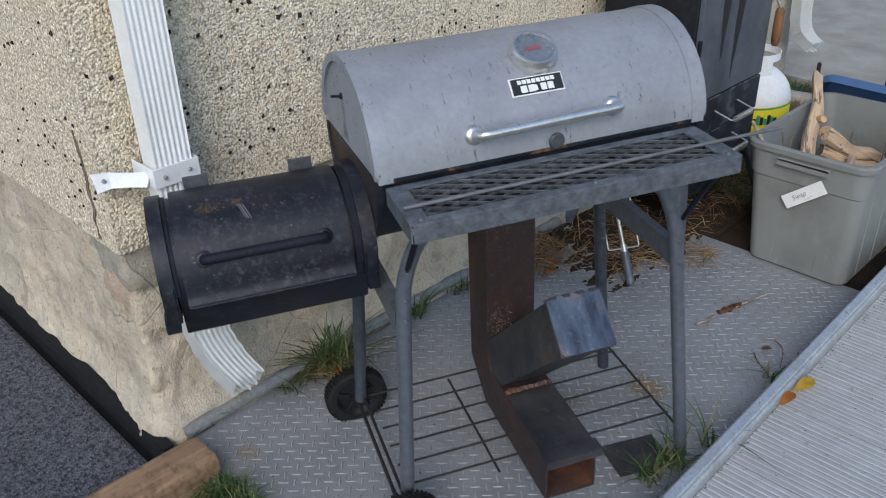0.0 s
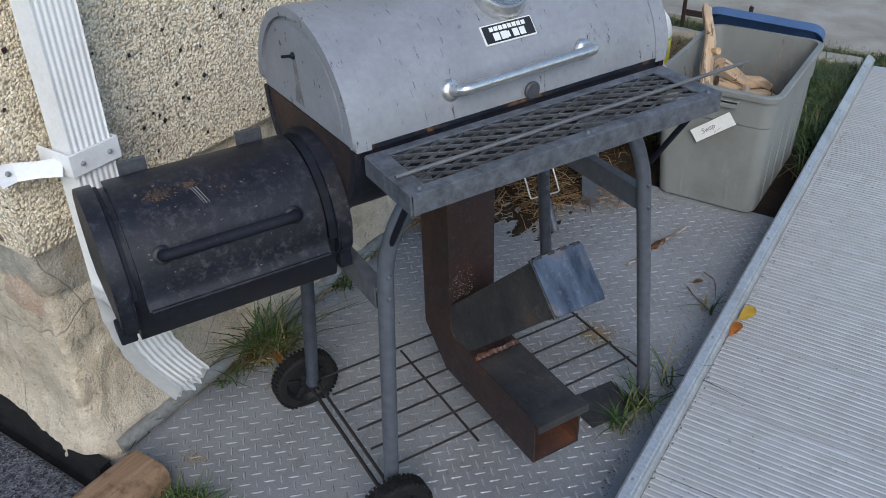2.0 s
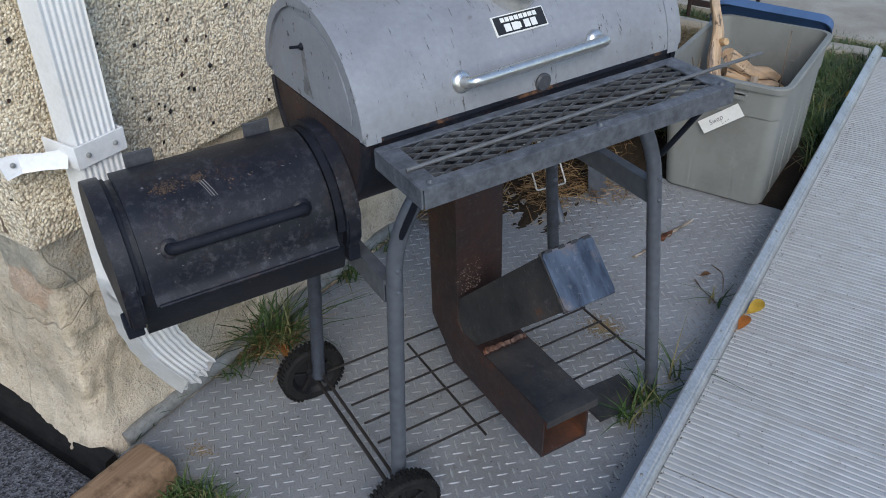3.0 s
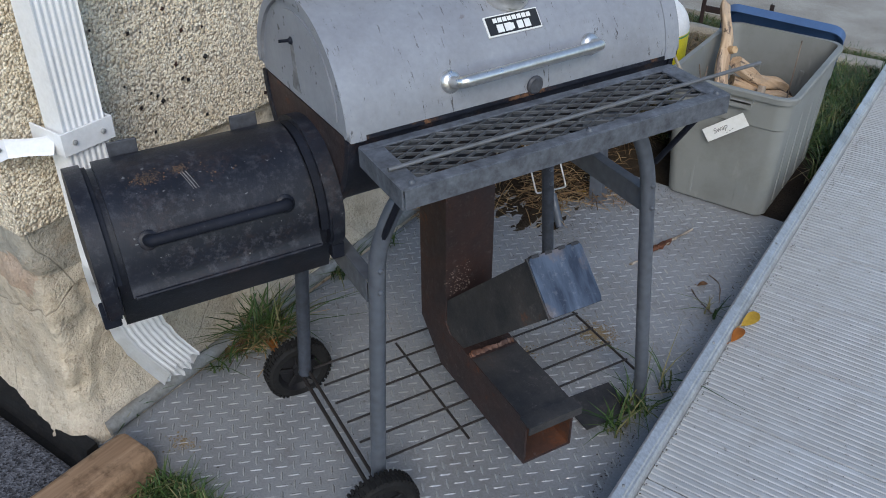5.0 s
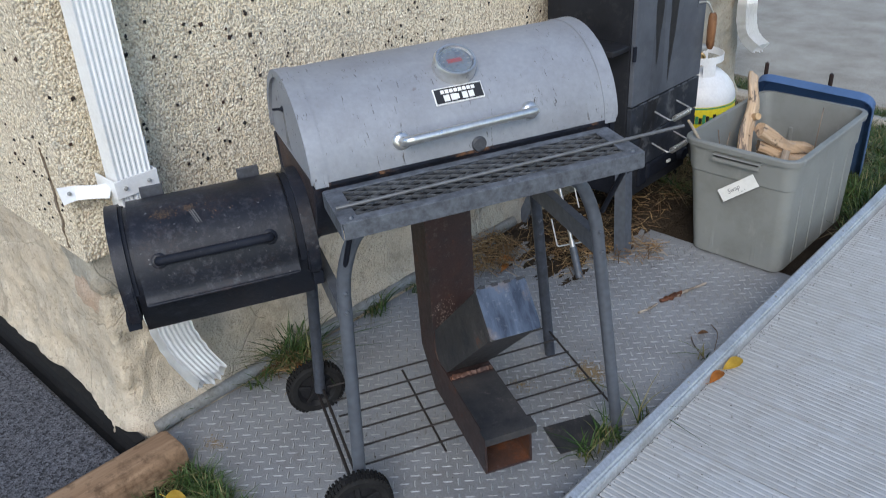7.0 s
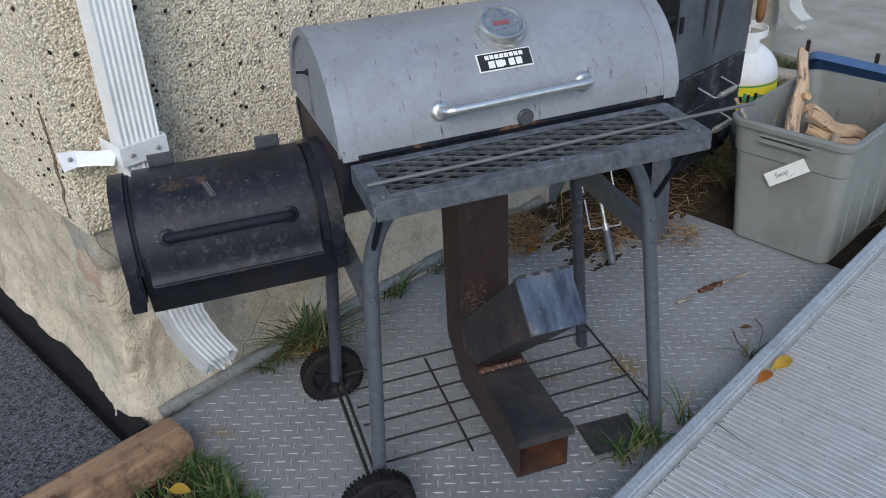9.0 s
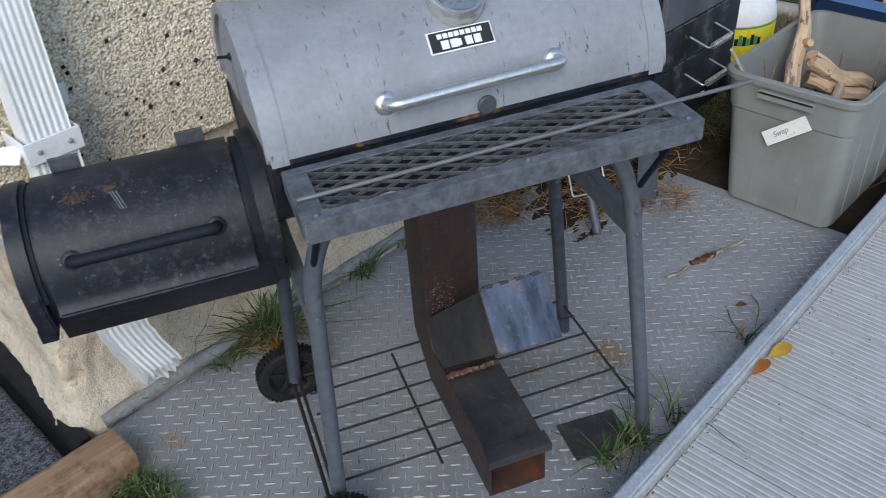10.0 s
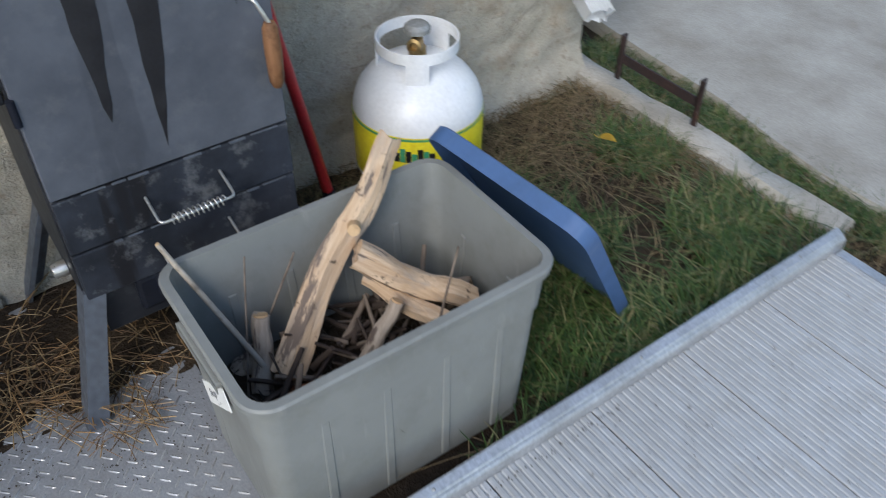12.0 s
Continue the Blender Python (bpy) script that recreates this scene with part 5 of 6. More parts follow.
def bin_contents():
    X, Y = -0.838, 3.192
    log_piece("firewood_log", (-0.872, 3.035, 0.19), (-1.045, 3.395, 0.515), 0.036, FIREWOOD, "pale split log standing up out of the bin", knots=((0.64, (0.046, -0.026, 0.022), 0.015),), split=True, cut=SPLIT_WOOD)
    log_piece("firewood_log", (-0.925, 3.235, 0.375), (-0.780, 3.42, 0.255), 0.033, FIREWOOD, "pale split log lying in the bin", split=True)
    log_piece("firewood_log", (-0.93, 3.26, 0.30), (-0.74, 3.36, 0.235), 0.030, FIREWOOD, "pale split log lying on others", split=True)
    log_piece("firewood_log", (X + 0.025, Y - 0.02, 0.18), (X + 0.015, Y + 0.07, 0.305), 0.017, BRANCH, "grey-barked round branch piece", cut=SPLIT_WOOD)
    log_piece("firewood_log", (-0.895, 2.985, 0.15), (-0.955, 3.03, 0.29), 0.021, BRANCH, "grey-barked round branch piece", cut=SPLIT_WOOD)
    log_piece("firewood_log", (X - 0.13, Y - 0.22, 0.13), (X - 0.11, Y - 0.17, 0.20), 0.026, BRANCH, "short grey-barked round in the bin", cut=SPLIT_WOOD)
    log_piece("firewood_log", (X - 0.06, Y + 0.10, 0.20), (X + 0.02, Y + 0.25, 0.25), 0.027, BARK, "dark-barked round log in the bin", cut=SPLIT_WOOD)
    log_piece("firewood_log", (X - 0.02, Y - 0.20, 0.15), (X + 0.04, Y - 0.13, 0.21), 0.024, RUST_RED, "red-brown broken chunk of wood", split=True)
    log_piece("long_stick", (-0.905, 3.00, 0.21), (-1.036, 2.897, 0.484), 0.0065, PALE_BARK, "long pale stick leaning on the bin rim", cut=SPLIT_WOOD, group="sticks in the bin")
    for k in range(80):
        a = Vector((X + random.uniform(-0.11, 0.13), Y + random.uniform(-0.21, 0.22), random.uniform(0.15, 0.21)))
        ang = random.uniform(0, 6.28)
        L = random.uniform(0.06, 0.16)
        b = a + Vector((math.cos(ang) * L * 0.6, math.sin(ang) * L, random.uniform(0.0, 0.07)))
        b.x, b.y = min(max(b.x, X - 0.135), X + 0.14), min(max(b.y, Y - 0.23), Y + 0.24)
        log_piece("twig", a, b, random.uniform(0.003, 0.008), random.choice((BARK, TWIG_DARK, TWIG_DARK, TWIG_DARK)), "thin dark twig in the bin", n=6, group="twigs in the bin")
    for a, b in (((X + 0.10, Y + 0.10, 0.25), (X + 0.09, Y + 0.16, 0.46)), ((X - 0.12, Y - 0.21, 0.15), (X - 0.15, Y - 0.06, 0.38)), ((X - 0.05, Y - 0.24, 0.16), (X - 0.15, Y - 0.16, 0.42))):
        log_piece("twig", a, b, 0.0026, BARK, "thin upright twig in the bin", n=6, group="twigs in the bin")
    v, f = strip_blades(scatter(rng, 500, X - 0.13, X + 0.14, Y - 0.23, Y + 0.23, 0.155), 0.03, 0.004, 1.4, rng)
    tagged(raw_mesh("wood_litter", v, f, CRUMB), "bark crumbs and litter under the firewood", "litter", kind="stuff")
    tagged(part("litter_bed", loft(bmesh.new(), [[Vector((X + x, Y + y, 0.012)) for x, y in rounded_rect(0.30, 0.50, 0.04)], [Vector((X + x, Y + y, 0.155)) for x, y in rounded_rect(0.315, 0.525, 0.04)]]), SOIL), "dark bed of bark and twigs filling the bin", "litter", kind="stuff")


def bin_lid():
    """The bin's lid, leaning on its corner behind the bin."""
    top, tip = Vector((-1.080, 3.512, 0.482)), Vector((-0.646, 3.582, 0.450))
    ex = (tip - top).normalized()
    down = Vector((-0.05, 0.266, -0.44))
    ey = (down - ex * down.dot(ex)).normalized()
    ez = ex.cross(ey)
    m = Matrix(((ex.x, ey.x, ez.x, 0), (ex.y, ey.y, ez.y, 0), (ex.z, ey.z, ez.z, 0), (0, 0, 0, 1)))
    b = thing("bin_lid", Matrix.Translation(top) @ m, "blue plastic bin lid leaning behind the bin", "lid")
    L, W = (tip - top).length, 0.575
    def ring(g, z, r=0.055):
        return [Vector((x + L / 2, y + W / 2, z)) for x, y in rounded_rect(L + 2 * g, W + 2 * g, r, 7)]
    rim = [ring(-0.028, 0.006), ring(-0.022, 0.015), ring(-0.004, 0.012), ring(-0.003, -0.020), ring(0, -0.020), ring(0, 0.016), ring(-0.004, 0.020), ring(-0.022, 0.020), ring(-0.028, 0.0085)]
    part("rim", loft(bmesh.new(), rim, (False, False)), BIN_BLUE, b, smooth=35)
    part("panel", loft(bmesh.new(), [ring(-0.0275, 0.006), ring(-0.0275, 0.010), ring(-0.06, 0.010), ring(-0.066, 0.016), ring(-0.07, 0.017)]), BIN_BLUE, b, smooth=35)
    return b


storage_bin()
bin_contents()
bin_lid()


# ---------------------------------------------------------------- black stove cabinet
def stove():
    s = thing("cabinet_smoker", Matrix.Translation((-1.195, 2.765, 0.0)), "tall black sheet-metal cabinet smoker with streaked soot", "smoker")
    w, d, z0, z1 = 0.480, 0.36, 0.300, 1.18
    body = part("cabinet", boxed(-d, -0.012, 0, w, z0 - 0.03, z1, bevel=0.004), SOOT_BLACK, s, "sooty black cabinet body")
    # upper door in a paler grey than the cabinet body
    part("upper_door", boxed(-0.0115, 0.006, 0.004, w - 0.004, 0.535, z1 - 0.01, bevel=0.003), SOOT, s, "sooty black upper door")
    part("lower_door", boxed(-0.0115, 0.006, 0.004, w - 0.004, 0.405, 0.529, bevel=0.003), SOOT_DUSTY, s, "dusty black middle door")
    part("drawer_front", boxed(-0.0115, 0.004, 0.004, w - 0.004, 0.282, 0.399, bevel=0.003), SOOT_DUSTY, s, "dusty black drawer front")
    for z, h in ((0.530, 0.005), (0.4005, 0.004)):
        bm = bmesh.new()
        ya = 0.006
        while ya < w - 0.02:
            L = random.uniform(0.01, 0.06)
            if random.random() < 0.7:
                box(bm, 0.003, 0.0072, ya, min(ya + L, w - 0.006), z - h * random.uniform(0.2, 1.0), z + 0.0015, bevel=0.0006)
            ya += L + random.uniform(0.002, 0.02)
        tagged(part("worn_edge", bm, LEG_PAINT, s, "pale worn edge along the door seam"), kind="stuff")
    # dark runs down the upper door
    for ya, yb, yt, zt in ((0.105, 0.20, 0.147, 0.652), (0.225, 0.315, 0.232, 0.569), (0.40, 0.43, 0.412, 0.80)):
        left, right = [], []
        for k in range(15):
            f = k / 14
            z = 1.165 + (zt - 1.165) * f
            mid_y, half = (ya + yb) / 2 + (yt - (ya + yb) / 2) * f, (yb - ya) / 2 * (1 - f) ** 0.75
            left.append((mid_y - half + 0.006 * noise.noise(Vector((z * 14, ya * 9, 1))), z))
            right.append((mid_y + half + 0.006 * noise.noise(Vector((z * 14, yb * 9, 5))), z))
        part("soot_run", prism(bmesh.new(), left + right[::-1][1:], 0.0061, 0.0066), SOOT_WET, s, "dark soot run down the door")
    for z in (0.70, 1.02):
        part("hinge", tube(bmesh.new(), [(0.006, 0.002, z), (0.006, 0.002, z + 0.05)], 0.007, 10), BLACK_MATT, s, smooth=60)
    spring_handle(s, (0.004, 0.165, 0.475), (0.004, 0.318, 0.475), (0.068, 0, -0.020))
    spring_handle(s, (0.004, 0.165, 0.352), (0.004, 0.318, 0.352), (0.068, 0, -0.020))
    # door catch with a wooden grip
    grip = part("door_catch", tube(bmesh.new(), rounded([(0.004, w - 0.06, 0.815), (0.035, w - 0.050, 0.82), (0.05, w - 0.032, 0.775)], 0.01), 0.004, 8), BRIGHT_WIRE, s, "plated door catch", 60)
    part("wooden_grip", lathe(bmesh.new(), [(0, 0.0), (0.010, 0.0), (0.015, -0.012), (0.0165, -0.06), (0.0145, -0.118), (0.009, -0.132), (0, -0.133)], 18, Matrix.Translation((0.05, w - 0.032, 0.778))), HANDLE_WOOD, grip, "turned brown wooden grip", 40)
    part("side_shelf", boxed(-d + 0.03, -0.01, -0.105, -0.002, 0.735, 0.755, bevel=0.004), SOOT_BLACK, s, "black side shelf folded from sheet")
    for x, y, sx in ((0.0, 0.0, 1), (-d + 0.004, 0.0, 1), (0.0, w, -1), (-d + 0.004, w, -1)):
        o = [(0, 0), (0.045, 0), (0.048, 0.012), (0.012, 0.016), (0.010, 0.045), (0, 0.045)]
        bm = prism(bmesh.new(), [(a * 1.0, b) for a, b in o], 0, z0 - 0.0, "z")
        dx = -1 if x > -0.1 else 1
        bmesh.ops.transform(bm, matrix=Matrix.Translation((x, y, 0)) @ Matrix.Diagonal((dx, sx, 1, 1)), verts=bm.verts[:])
        for v in bm.verts:
            spread = (z0 - v.co.z) / z0
            v.co.x += -dx * 0.075 * spread
            v.co.y += -sx * 0.095 * spread
        part("leg", bm, LEG_PAINT, s, "grey folded sheet leg")
    # burner under the cabinet, with a round knob
    bm = boxed(-0.31, -0.022, 0.02, 0.455, 0.170, 0.272, bevel=0.012)
    box(bm, -0.20, 0.010, 0.14, 0.45, 0.212, 0.280, bevel=0.012)
    box(bm, -0.16, 0.0, 0.10, 0.16, 0.19, 0.28, bevel=0.01)
    part("burner_shield", boxed(-0.020, -0.013, 0.025, w - 0.025, 0.165, 0.281, bevel=0.002), SOOT_BLACK, s, "scraped black shield below the drawer")
    brn = part("burner", bm, BLACK_MATT, s, "black burner housing")
    mk = Matrix.Translation((0.016, 0.36, 0.255)) @ pose(0, 0, 0, 0, 90, 0)
    part("knob", lathe(bmesh.new(), [(0, 0.022), (0.020, 0.022), (0.026, 0.016), (0.030, 0), (0, 0)], 20, mk), BLACK_MATT, brn, "round black knob", 40)
    part("igniter", boxed(0.014, 0.022, 0.26, 0.285, 0.245, 0.255, bevel=0.002), LABEL_WHITE, brn, "white igniter tip")
    part("fuel_cap", lathe(bmesh.new(), [(0, 0.03), (0.014, 0.028), (0.017, 0.01), (0.017, 0), (0, 0)], 16, Matrix.Translation((-0.10, -0.002, 0.30)) @ pose(0, 0, 0, 90, 0, 0)), BRIGHT_WIRE, s, "round grey vent knob", 40)


def spit():
    """Rotisserie spit with paired forks, leaning on the wall."""
    foot, top = Vector((-1.158, 2.446, 0.012)), Vector((-1.600, 2.705, 0.72))
    t = thing("rotisserie_spit", Matrix.Translation(foot), "plated rotisserie spit with fork prongs leaning on the wall", "spit")
    d = top - foot
    n = d.normalized()
    part("rod", tube(bmesh.new(), [n * 0.02, d], 0.0062, 8), BRIGHT_WIRE, t, smooth=60)
    part("grip", tube(bmesh.new(), [Vector((0, 0, 0)), n * 0.11], 0.0135, 12), LEG_PAINT, t, "grey plastic grip", 60)
    s = n.cross(Vector((0.75, -0.66, 0.1))).normalized()
    for f, up, w in ((0.14, 1, 0.054), (0.395, -1, 0.054), (0.455, 1, 0.052), (0.475, 1, 0.036)):
        c = d * f
        fork = part("fork", tube(bmesh.new(), [c - n * 0.012, c + n * 0.012], 0.010, 10), BRIGHT_WIRE, t, "plated spit fork", 60)
        u = n.cross(s)
        for k in (-1, 1):
            v = s * (k * w)
            w2 = u * (0.012 * k)
            part("prong", tube(bmesh.new(), rounded([c, c + v + w2, c + v + w2 + n * (0.100 * up)], 0.008), 0.0030, 7), BRIGHT_WIRE, fork, smooth=60)


def propane_tank():
    t = thing("propane_tank", Matrix.Translation((-1.452, 3.735, -0.032)) @ Matrix.Scale(1.15, 4), "white propane tank with a yellow label, standing on soil", "gas tank")
    R = 0.152
    body = part("tank", lathe(bmesh.new(), [(0, 0.03), (0.10, 0.03), (0.135, 0.055), (R, 0.10), (R, 0.262), (R - 0.004, 0.282), (0.139, 0.306), (0.120, 0.332), (0.094, 0.354), (0.06, 0.369), (0.02, 0.376), (0, 0.376)], 48), TANK_WHITE, t, "white enamelled tank", 40)
    part("label_band", lathe(bmesh.new(), [(R + 0.0006, 0.11), (R + 0.0012, 0.111), (R + 0.0012, 0.256), (R + 0.0006, 0.257)], 48), TANK_YELLOW, body, "yellow label band", 40)
    part("label_line", lathe(bmesh.new(), [(R + 0.0014, 0.248), (R + 0.0018, 0.248), (R + 0.0018, 0.254), (R + 0.0014, 0.254)], 48), LABEL_GREEN, body)
    for k in range(9):
        a = radians(-62 + k * 5)
        m = pose(0, 0, 0, 0, 0, math.degrees(a)) @ Matrix.Translation((R + 0.0012, 0, 0.210)) @ pose(0, 0, 0, 0, 0, 0)
        part("label_mark", boxed(0, 0.0012, -0.006, 0.006, -0.018, 0.018 - 0.006 * (k % 3), m=m), LABEL_GREEN if k % 2 else LABEL_BLACK, body)
    part("foot_ring", lathe(bmesh.new(), [(0.105, -0.005), (0.108, -0.005), (0.108, 0.045), (0.105, 0.045)], 40), TANK_WHITE, t, smooth=40)
    # collar with two wide openings
    bm = bmesh.new()
    for a0, a1, z0, z1 in ((0, 360, 0.402, 0.428), (-50, -18, 0.335, 0.402), (95, 150, 0.335, 0.402), (215, 240, 0.335, 0.402)):
        steps = max(3, int((a1 - a0) / 8))
        for k in range(steps):
            b0, b1 = radians(a0 + (a1 - a0) * k / steps), radians(a0 + (a1 - a0) * (k + 1) / steps)
            for ra, rb in ((0.090, 0.0935),):
                pts = [(ra, b0), (rb, b0), (rb, b1), (ra, b1)]
                prism(bm, [(r * math.cos(q), r * math.sin(q)) for r, q in pts], z0, z1, "z")
    bmesh.ops.remove_doubles(bm, verts=bm.verts[:], dist=1e-5)
    part("collar", bm, TANK_WHITE, t, "white steel collar with openings")
    v = part("valve", lathe(bmesh.new(), [(0, 0.375), (0.02, 0.375), (0.02, 0.40), (0.013, 0.405), (0.013, 0.43), (0, 0.43)], 14), BRASS, t, "brass valve", 40)
    part("outlet", lathe(bmesh.new(), [(0, 0), (0.016, 0), (0.017, 0.028), (0.010, 0.03), (0.009, 0.018), (0, 0.018)], 14, Matrix.Translation((0.006, -0.004, 0.412)) @ pose(0, 0, 0, 80, 0, 40)), BRASS, v, smooth=40)
    part("hand_wheel", lathe(bmesh.new(), [(0, 0.458), (0.022, 0.456), (0.030, 0.448), (0.030, 0.438), (0.01, 0.430), (0, 0.430)], 12), PIPE_GREY, v, "grey hand wheel", 30)


def shovel():
    t = thing("red_handled_tool", Matrix.Translation((-1.425, 3.43, -0.01)), "red-handled tool leaning against the foundation", "shovel")
    part("shaft", tube(bmesh.new(), [(0, 0, 0.12), (-0.075, -0.075, 0.66), (-0.15, -0.15, 1.20)], 0.0145, 14), RED_PAINT, t, "glossy red shaft", 60)
    part("ferrule", tube(bmesh.new(), [(0.012, 0.012, 0.02), (0, 0, 0.125)], [0.020, 0.0165], 14), BLACK_MATT, t, smooth=60)
    bm = bmesh.new()
    loft(bm, [[Vector((x + 0.014, y + 0.014, z)) for x, y in rounded_rect(w, 0.006, 0.0028, 2)] for w, z in ((0.12, 0.0), (0.13, 0.012), (0.10, 0.035), (0.03, 0.05))])
    part("blade", bm, BLACK_MATT, t)


def andirons():
    t = thing("iron_bracket", Matrix.Translation((-1.31, 4.535, 0.052)), "rusty iron bracket of two posts and a bar on the curb", "bracket")
    for x in (-0.165, 0.165):
        bm = boxed(x - 0.010, x + 0.010, -0.003, 0.003, 0, 0.155, bevel=0.001)
        box(bm, x - 0.010, x - 0.004, -0.003, 0.022, 0, 0.155, bevel=0.001)
        part("post", bm, RUST, t, "rusty angle-iron post")
    part("bar", boxed(-0.157, 0.157, 0.004, 0.010, 0.058, 0.090, bevel=0.001), RUST, t, "rusty flat cross bar")


stove()
spit()
propane_tank()
shovel()
andirons()


# ---------------------------------------------------------------- pipes at the wall
def ribbed_ring(w, d, ribs=7, depth=0.0034):
    """Outline of a rectangular downspout with grooved broad faces."""
    pts = []
    for side in (1, -1):
        k = ribs * 4
        for i in range(k + 1):
            f = i / k
            g = depth if i % 4 in (2, 3) and 0 < i < k else 0.0
            pts.append((side * (w / 2 - f * w), side * (d / 2 - g)))
    return pts


def downspout(name, x, y, z_top, z_turn, side, reach, drop, w, d, turn, label):
    """A vertical ribbed pipe, a bent elbow and a torn outlet."""
    t = thing(name, Matrix.Translation((x, y, 0)) @ pose(0, 0, 0, 0, 0, turn), label, "downspout")
    ring = ribbed_ring(w, d)
    bm = bmesh.new()
    loft(bm, [[Vector((a, b, z)) for a, b in ring] for z in (z_turn, z_top)], (False, True))
    part("pipe", bm, WHITE_METAL, t, "white ribbed downspout pipe")
    bm = bmesh.new()
    rings, ring = [], ribbed_ring(w, d, 7, 0.0018)
    n = 14
    p0, p1, p2, p3 = Vector((0, 0, z_turn + 0.03)), Vector((0, 0, z_turn - 0.13)), Vector((side * 0.4, -reach * 0.38, z_turn - drop * 0.80)), Vector((side, -reach, z_turn - drop))
    for k in range(n + 1):
        f = k / n
        p = (1 - f) ** 3 * p0 + 3 * f * (1 - f) ** 2 * p1 + 3 * f * f * (1 - f) * p2 + f ** 3 * p3
        g = (3 * (1 - f) ** 2 * (p1 - p0) + 6 * f * (1 - f) * (p2 - p1) + 3 * f * f * (p3 - p2)).normalized()
        ang = math.atan2(-g.y, -g.z)
        c, s = math.cos(ang), math.sin(ang)
        grow = 1.03 + (0.055 if k % 2 and 2 < k < n - 4 else 0.0) - 0.06 * f * f
        torn = 0.014 if k == n else 0.0
        rings.append([p + g * (torn * noise.noise(Vector((a * 90, b * 90, 5)))) + Vector((a * grow, b * grow * c, -b * grow * s)) for a, b in ring])
    loft(bm, rings, (False, False))
    geom = bm.faces[:]
    bmesh.ops.solidify(bm, geom=geom, thickness=0.0012)
    el = part("elbow", bm, WHITE_METAL, t, "white crimped elbow with a bent outlet")
    return t, el


sp, elbow = downspout("downspout", -1.545, 1.118, 3.0, 0.44, 0.030, 0.130, 0.225, 0.086, 0.058, 90, "white ribbed metal downspout with a strap")
strap = bmesh.new()
box(strap, -0.052, 0.052, -0.036, -0.032, 0.738, 0.783, bevel=0.001)
box(strap, -0.055, -0.051, -0.036, 0.060, 0.738, 0.783, bevel=0.001)
box(strap, 0.051, 0.055, -0.036, 0.060, 0.738, 0.783, bevel=0.001)
part("strap", strap, WHITE_METAL, sp, "white metal strap")
ear = bmesh.new()
tube(ear, [(-0.056, -0.012, 0.758), (-0.085, 0.022, 0.755), (-0.115, 0.048, 0.756), (-0.150, 0.052, 0.758)], [0.021, 0.018, 0.020, 0.024], 8, flat=0.10)
part("strap_ear", ear, WHITE_METAL, sp, "white bent strap end")
part("strap_ear", boxed(0.051, 0.085, 0.052, 0.056, 0.79, 0.835, bevel=0.001), WHITE_METAL, sp)
for xa in (-0.03, 0.03, -0.13):
    screw(sp, (xa, -0.038 if xa > -0.1 else 0.044, 0.760), (0, -1, 0), 0.005, PIPE_GREY)
downspout("downspout", -1.56, 4.40, 3.0, 0.50, 0.02, 0.10, 0.18, 0.078, 0.055, 75, "white ribbed metal downspout at the far corner")

conduit = thing("ground_pipe", Matrix.Identity(4), "grey pipe lying along the foundation", "pipe")
part("pipe", tube(bmesh.new(), [(-1.588, 1.035, 0.020), (-1.590, 1.10, 0.022), (-1.600, 1.8, 0.022), (-1.602, 2.62, 0.024)], 0.0215, 14, flat=0.9), PIPE_GREY, conduit, smooth=60)

timber = thing("landscape_timber", Matrix.Translation((-1.455, 1.025, 0.0)), "weathered brown landscape timber edging the grass", "timber")
bm = bmesh.new()
loft(bm, [[Vector((x * s + 0.004 * math.sin(y * 5), y, z * s + 0.028)) for x, z in rounded_rect(0.125, 0.095, 0.028, 4)] for y, s in ((0.0, 0.93), (-0.012, 1.0), (-0.6, 1.02), (-1.2, 1.0), (-2.4, 1.0))])
part("log", bm, TIMBER, timber, smooth=40)
part("cut_end", loft(bmesh.new(), [[Vector((x * 0.90, 0.0012 * k, z * 0.90 + 0.028)) for x, z in rounded_rect(0.125, 0.095, 0.026, 4)] for k in (0, 1)]), SPLIT_WOOD, timber, "sawn timber end with pale end grain")

loose = thing("steel_plate", Matrix.Translation((-0.700, 1.785, 0.003)) @ pose(0, 0, 0, 0, 0, 62), "dark rusty steel plate lying on the floor", "plate")
part("sheet", boxed(-0.072, 0.072, -0.055, 0.055, 0, 0.004, bevel=0.001), RUST_DARK, loose)


# ---------------------------------------------------------------- plants and litter
def blades(name, spots, height, width, lean, material, label, category="grass"):
    v, f = strip_blades(np.asarray(spots, float), height, width, lean, rng)
    return tagged(raw_mesh(name, v, f, material), label, category, kind="stuff")


def disc(n, x, y, r, z=0.0):
    a, q = rng.uniform(0, 2 * np.pi, n), r * np.sqrt(rng.uniform(0, 1, n))
    return np.stack([x + q * np.cos(a), y + q * np.sin(a), np.full(n, z)], 1)


# lawn corner beside the timber
lawn = np.concatenate([scatter(rng, 9000, -1.40, -0.60, -0.9, 0.99, -0.015), scatter(rng, 700, -1.38, -1.08, 0.97, 1.04, 0.0)])
lawn = lawn[(lawn[:, 1] < 1.0) | (lawn[:, 0] < -1.05 - 0.2 * rng.uniform(0, 1, len(lawn)))]
blades("grass", lawn, 0.055, 0.0042, 0.9, GRASS, "short green lawn with dry blades")
blades("dry_grass", scatter(rng, 3500, -1.40, -0.60, -0.9, 1.0, -0.015), 0.045, 0.003, 1.3, GRASS_DRY, "dry brown thatch in the lawn")
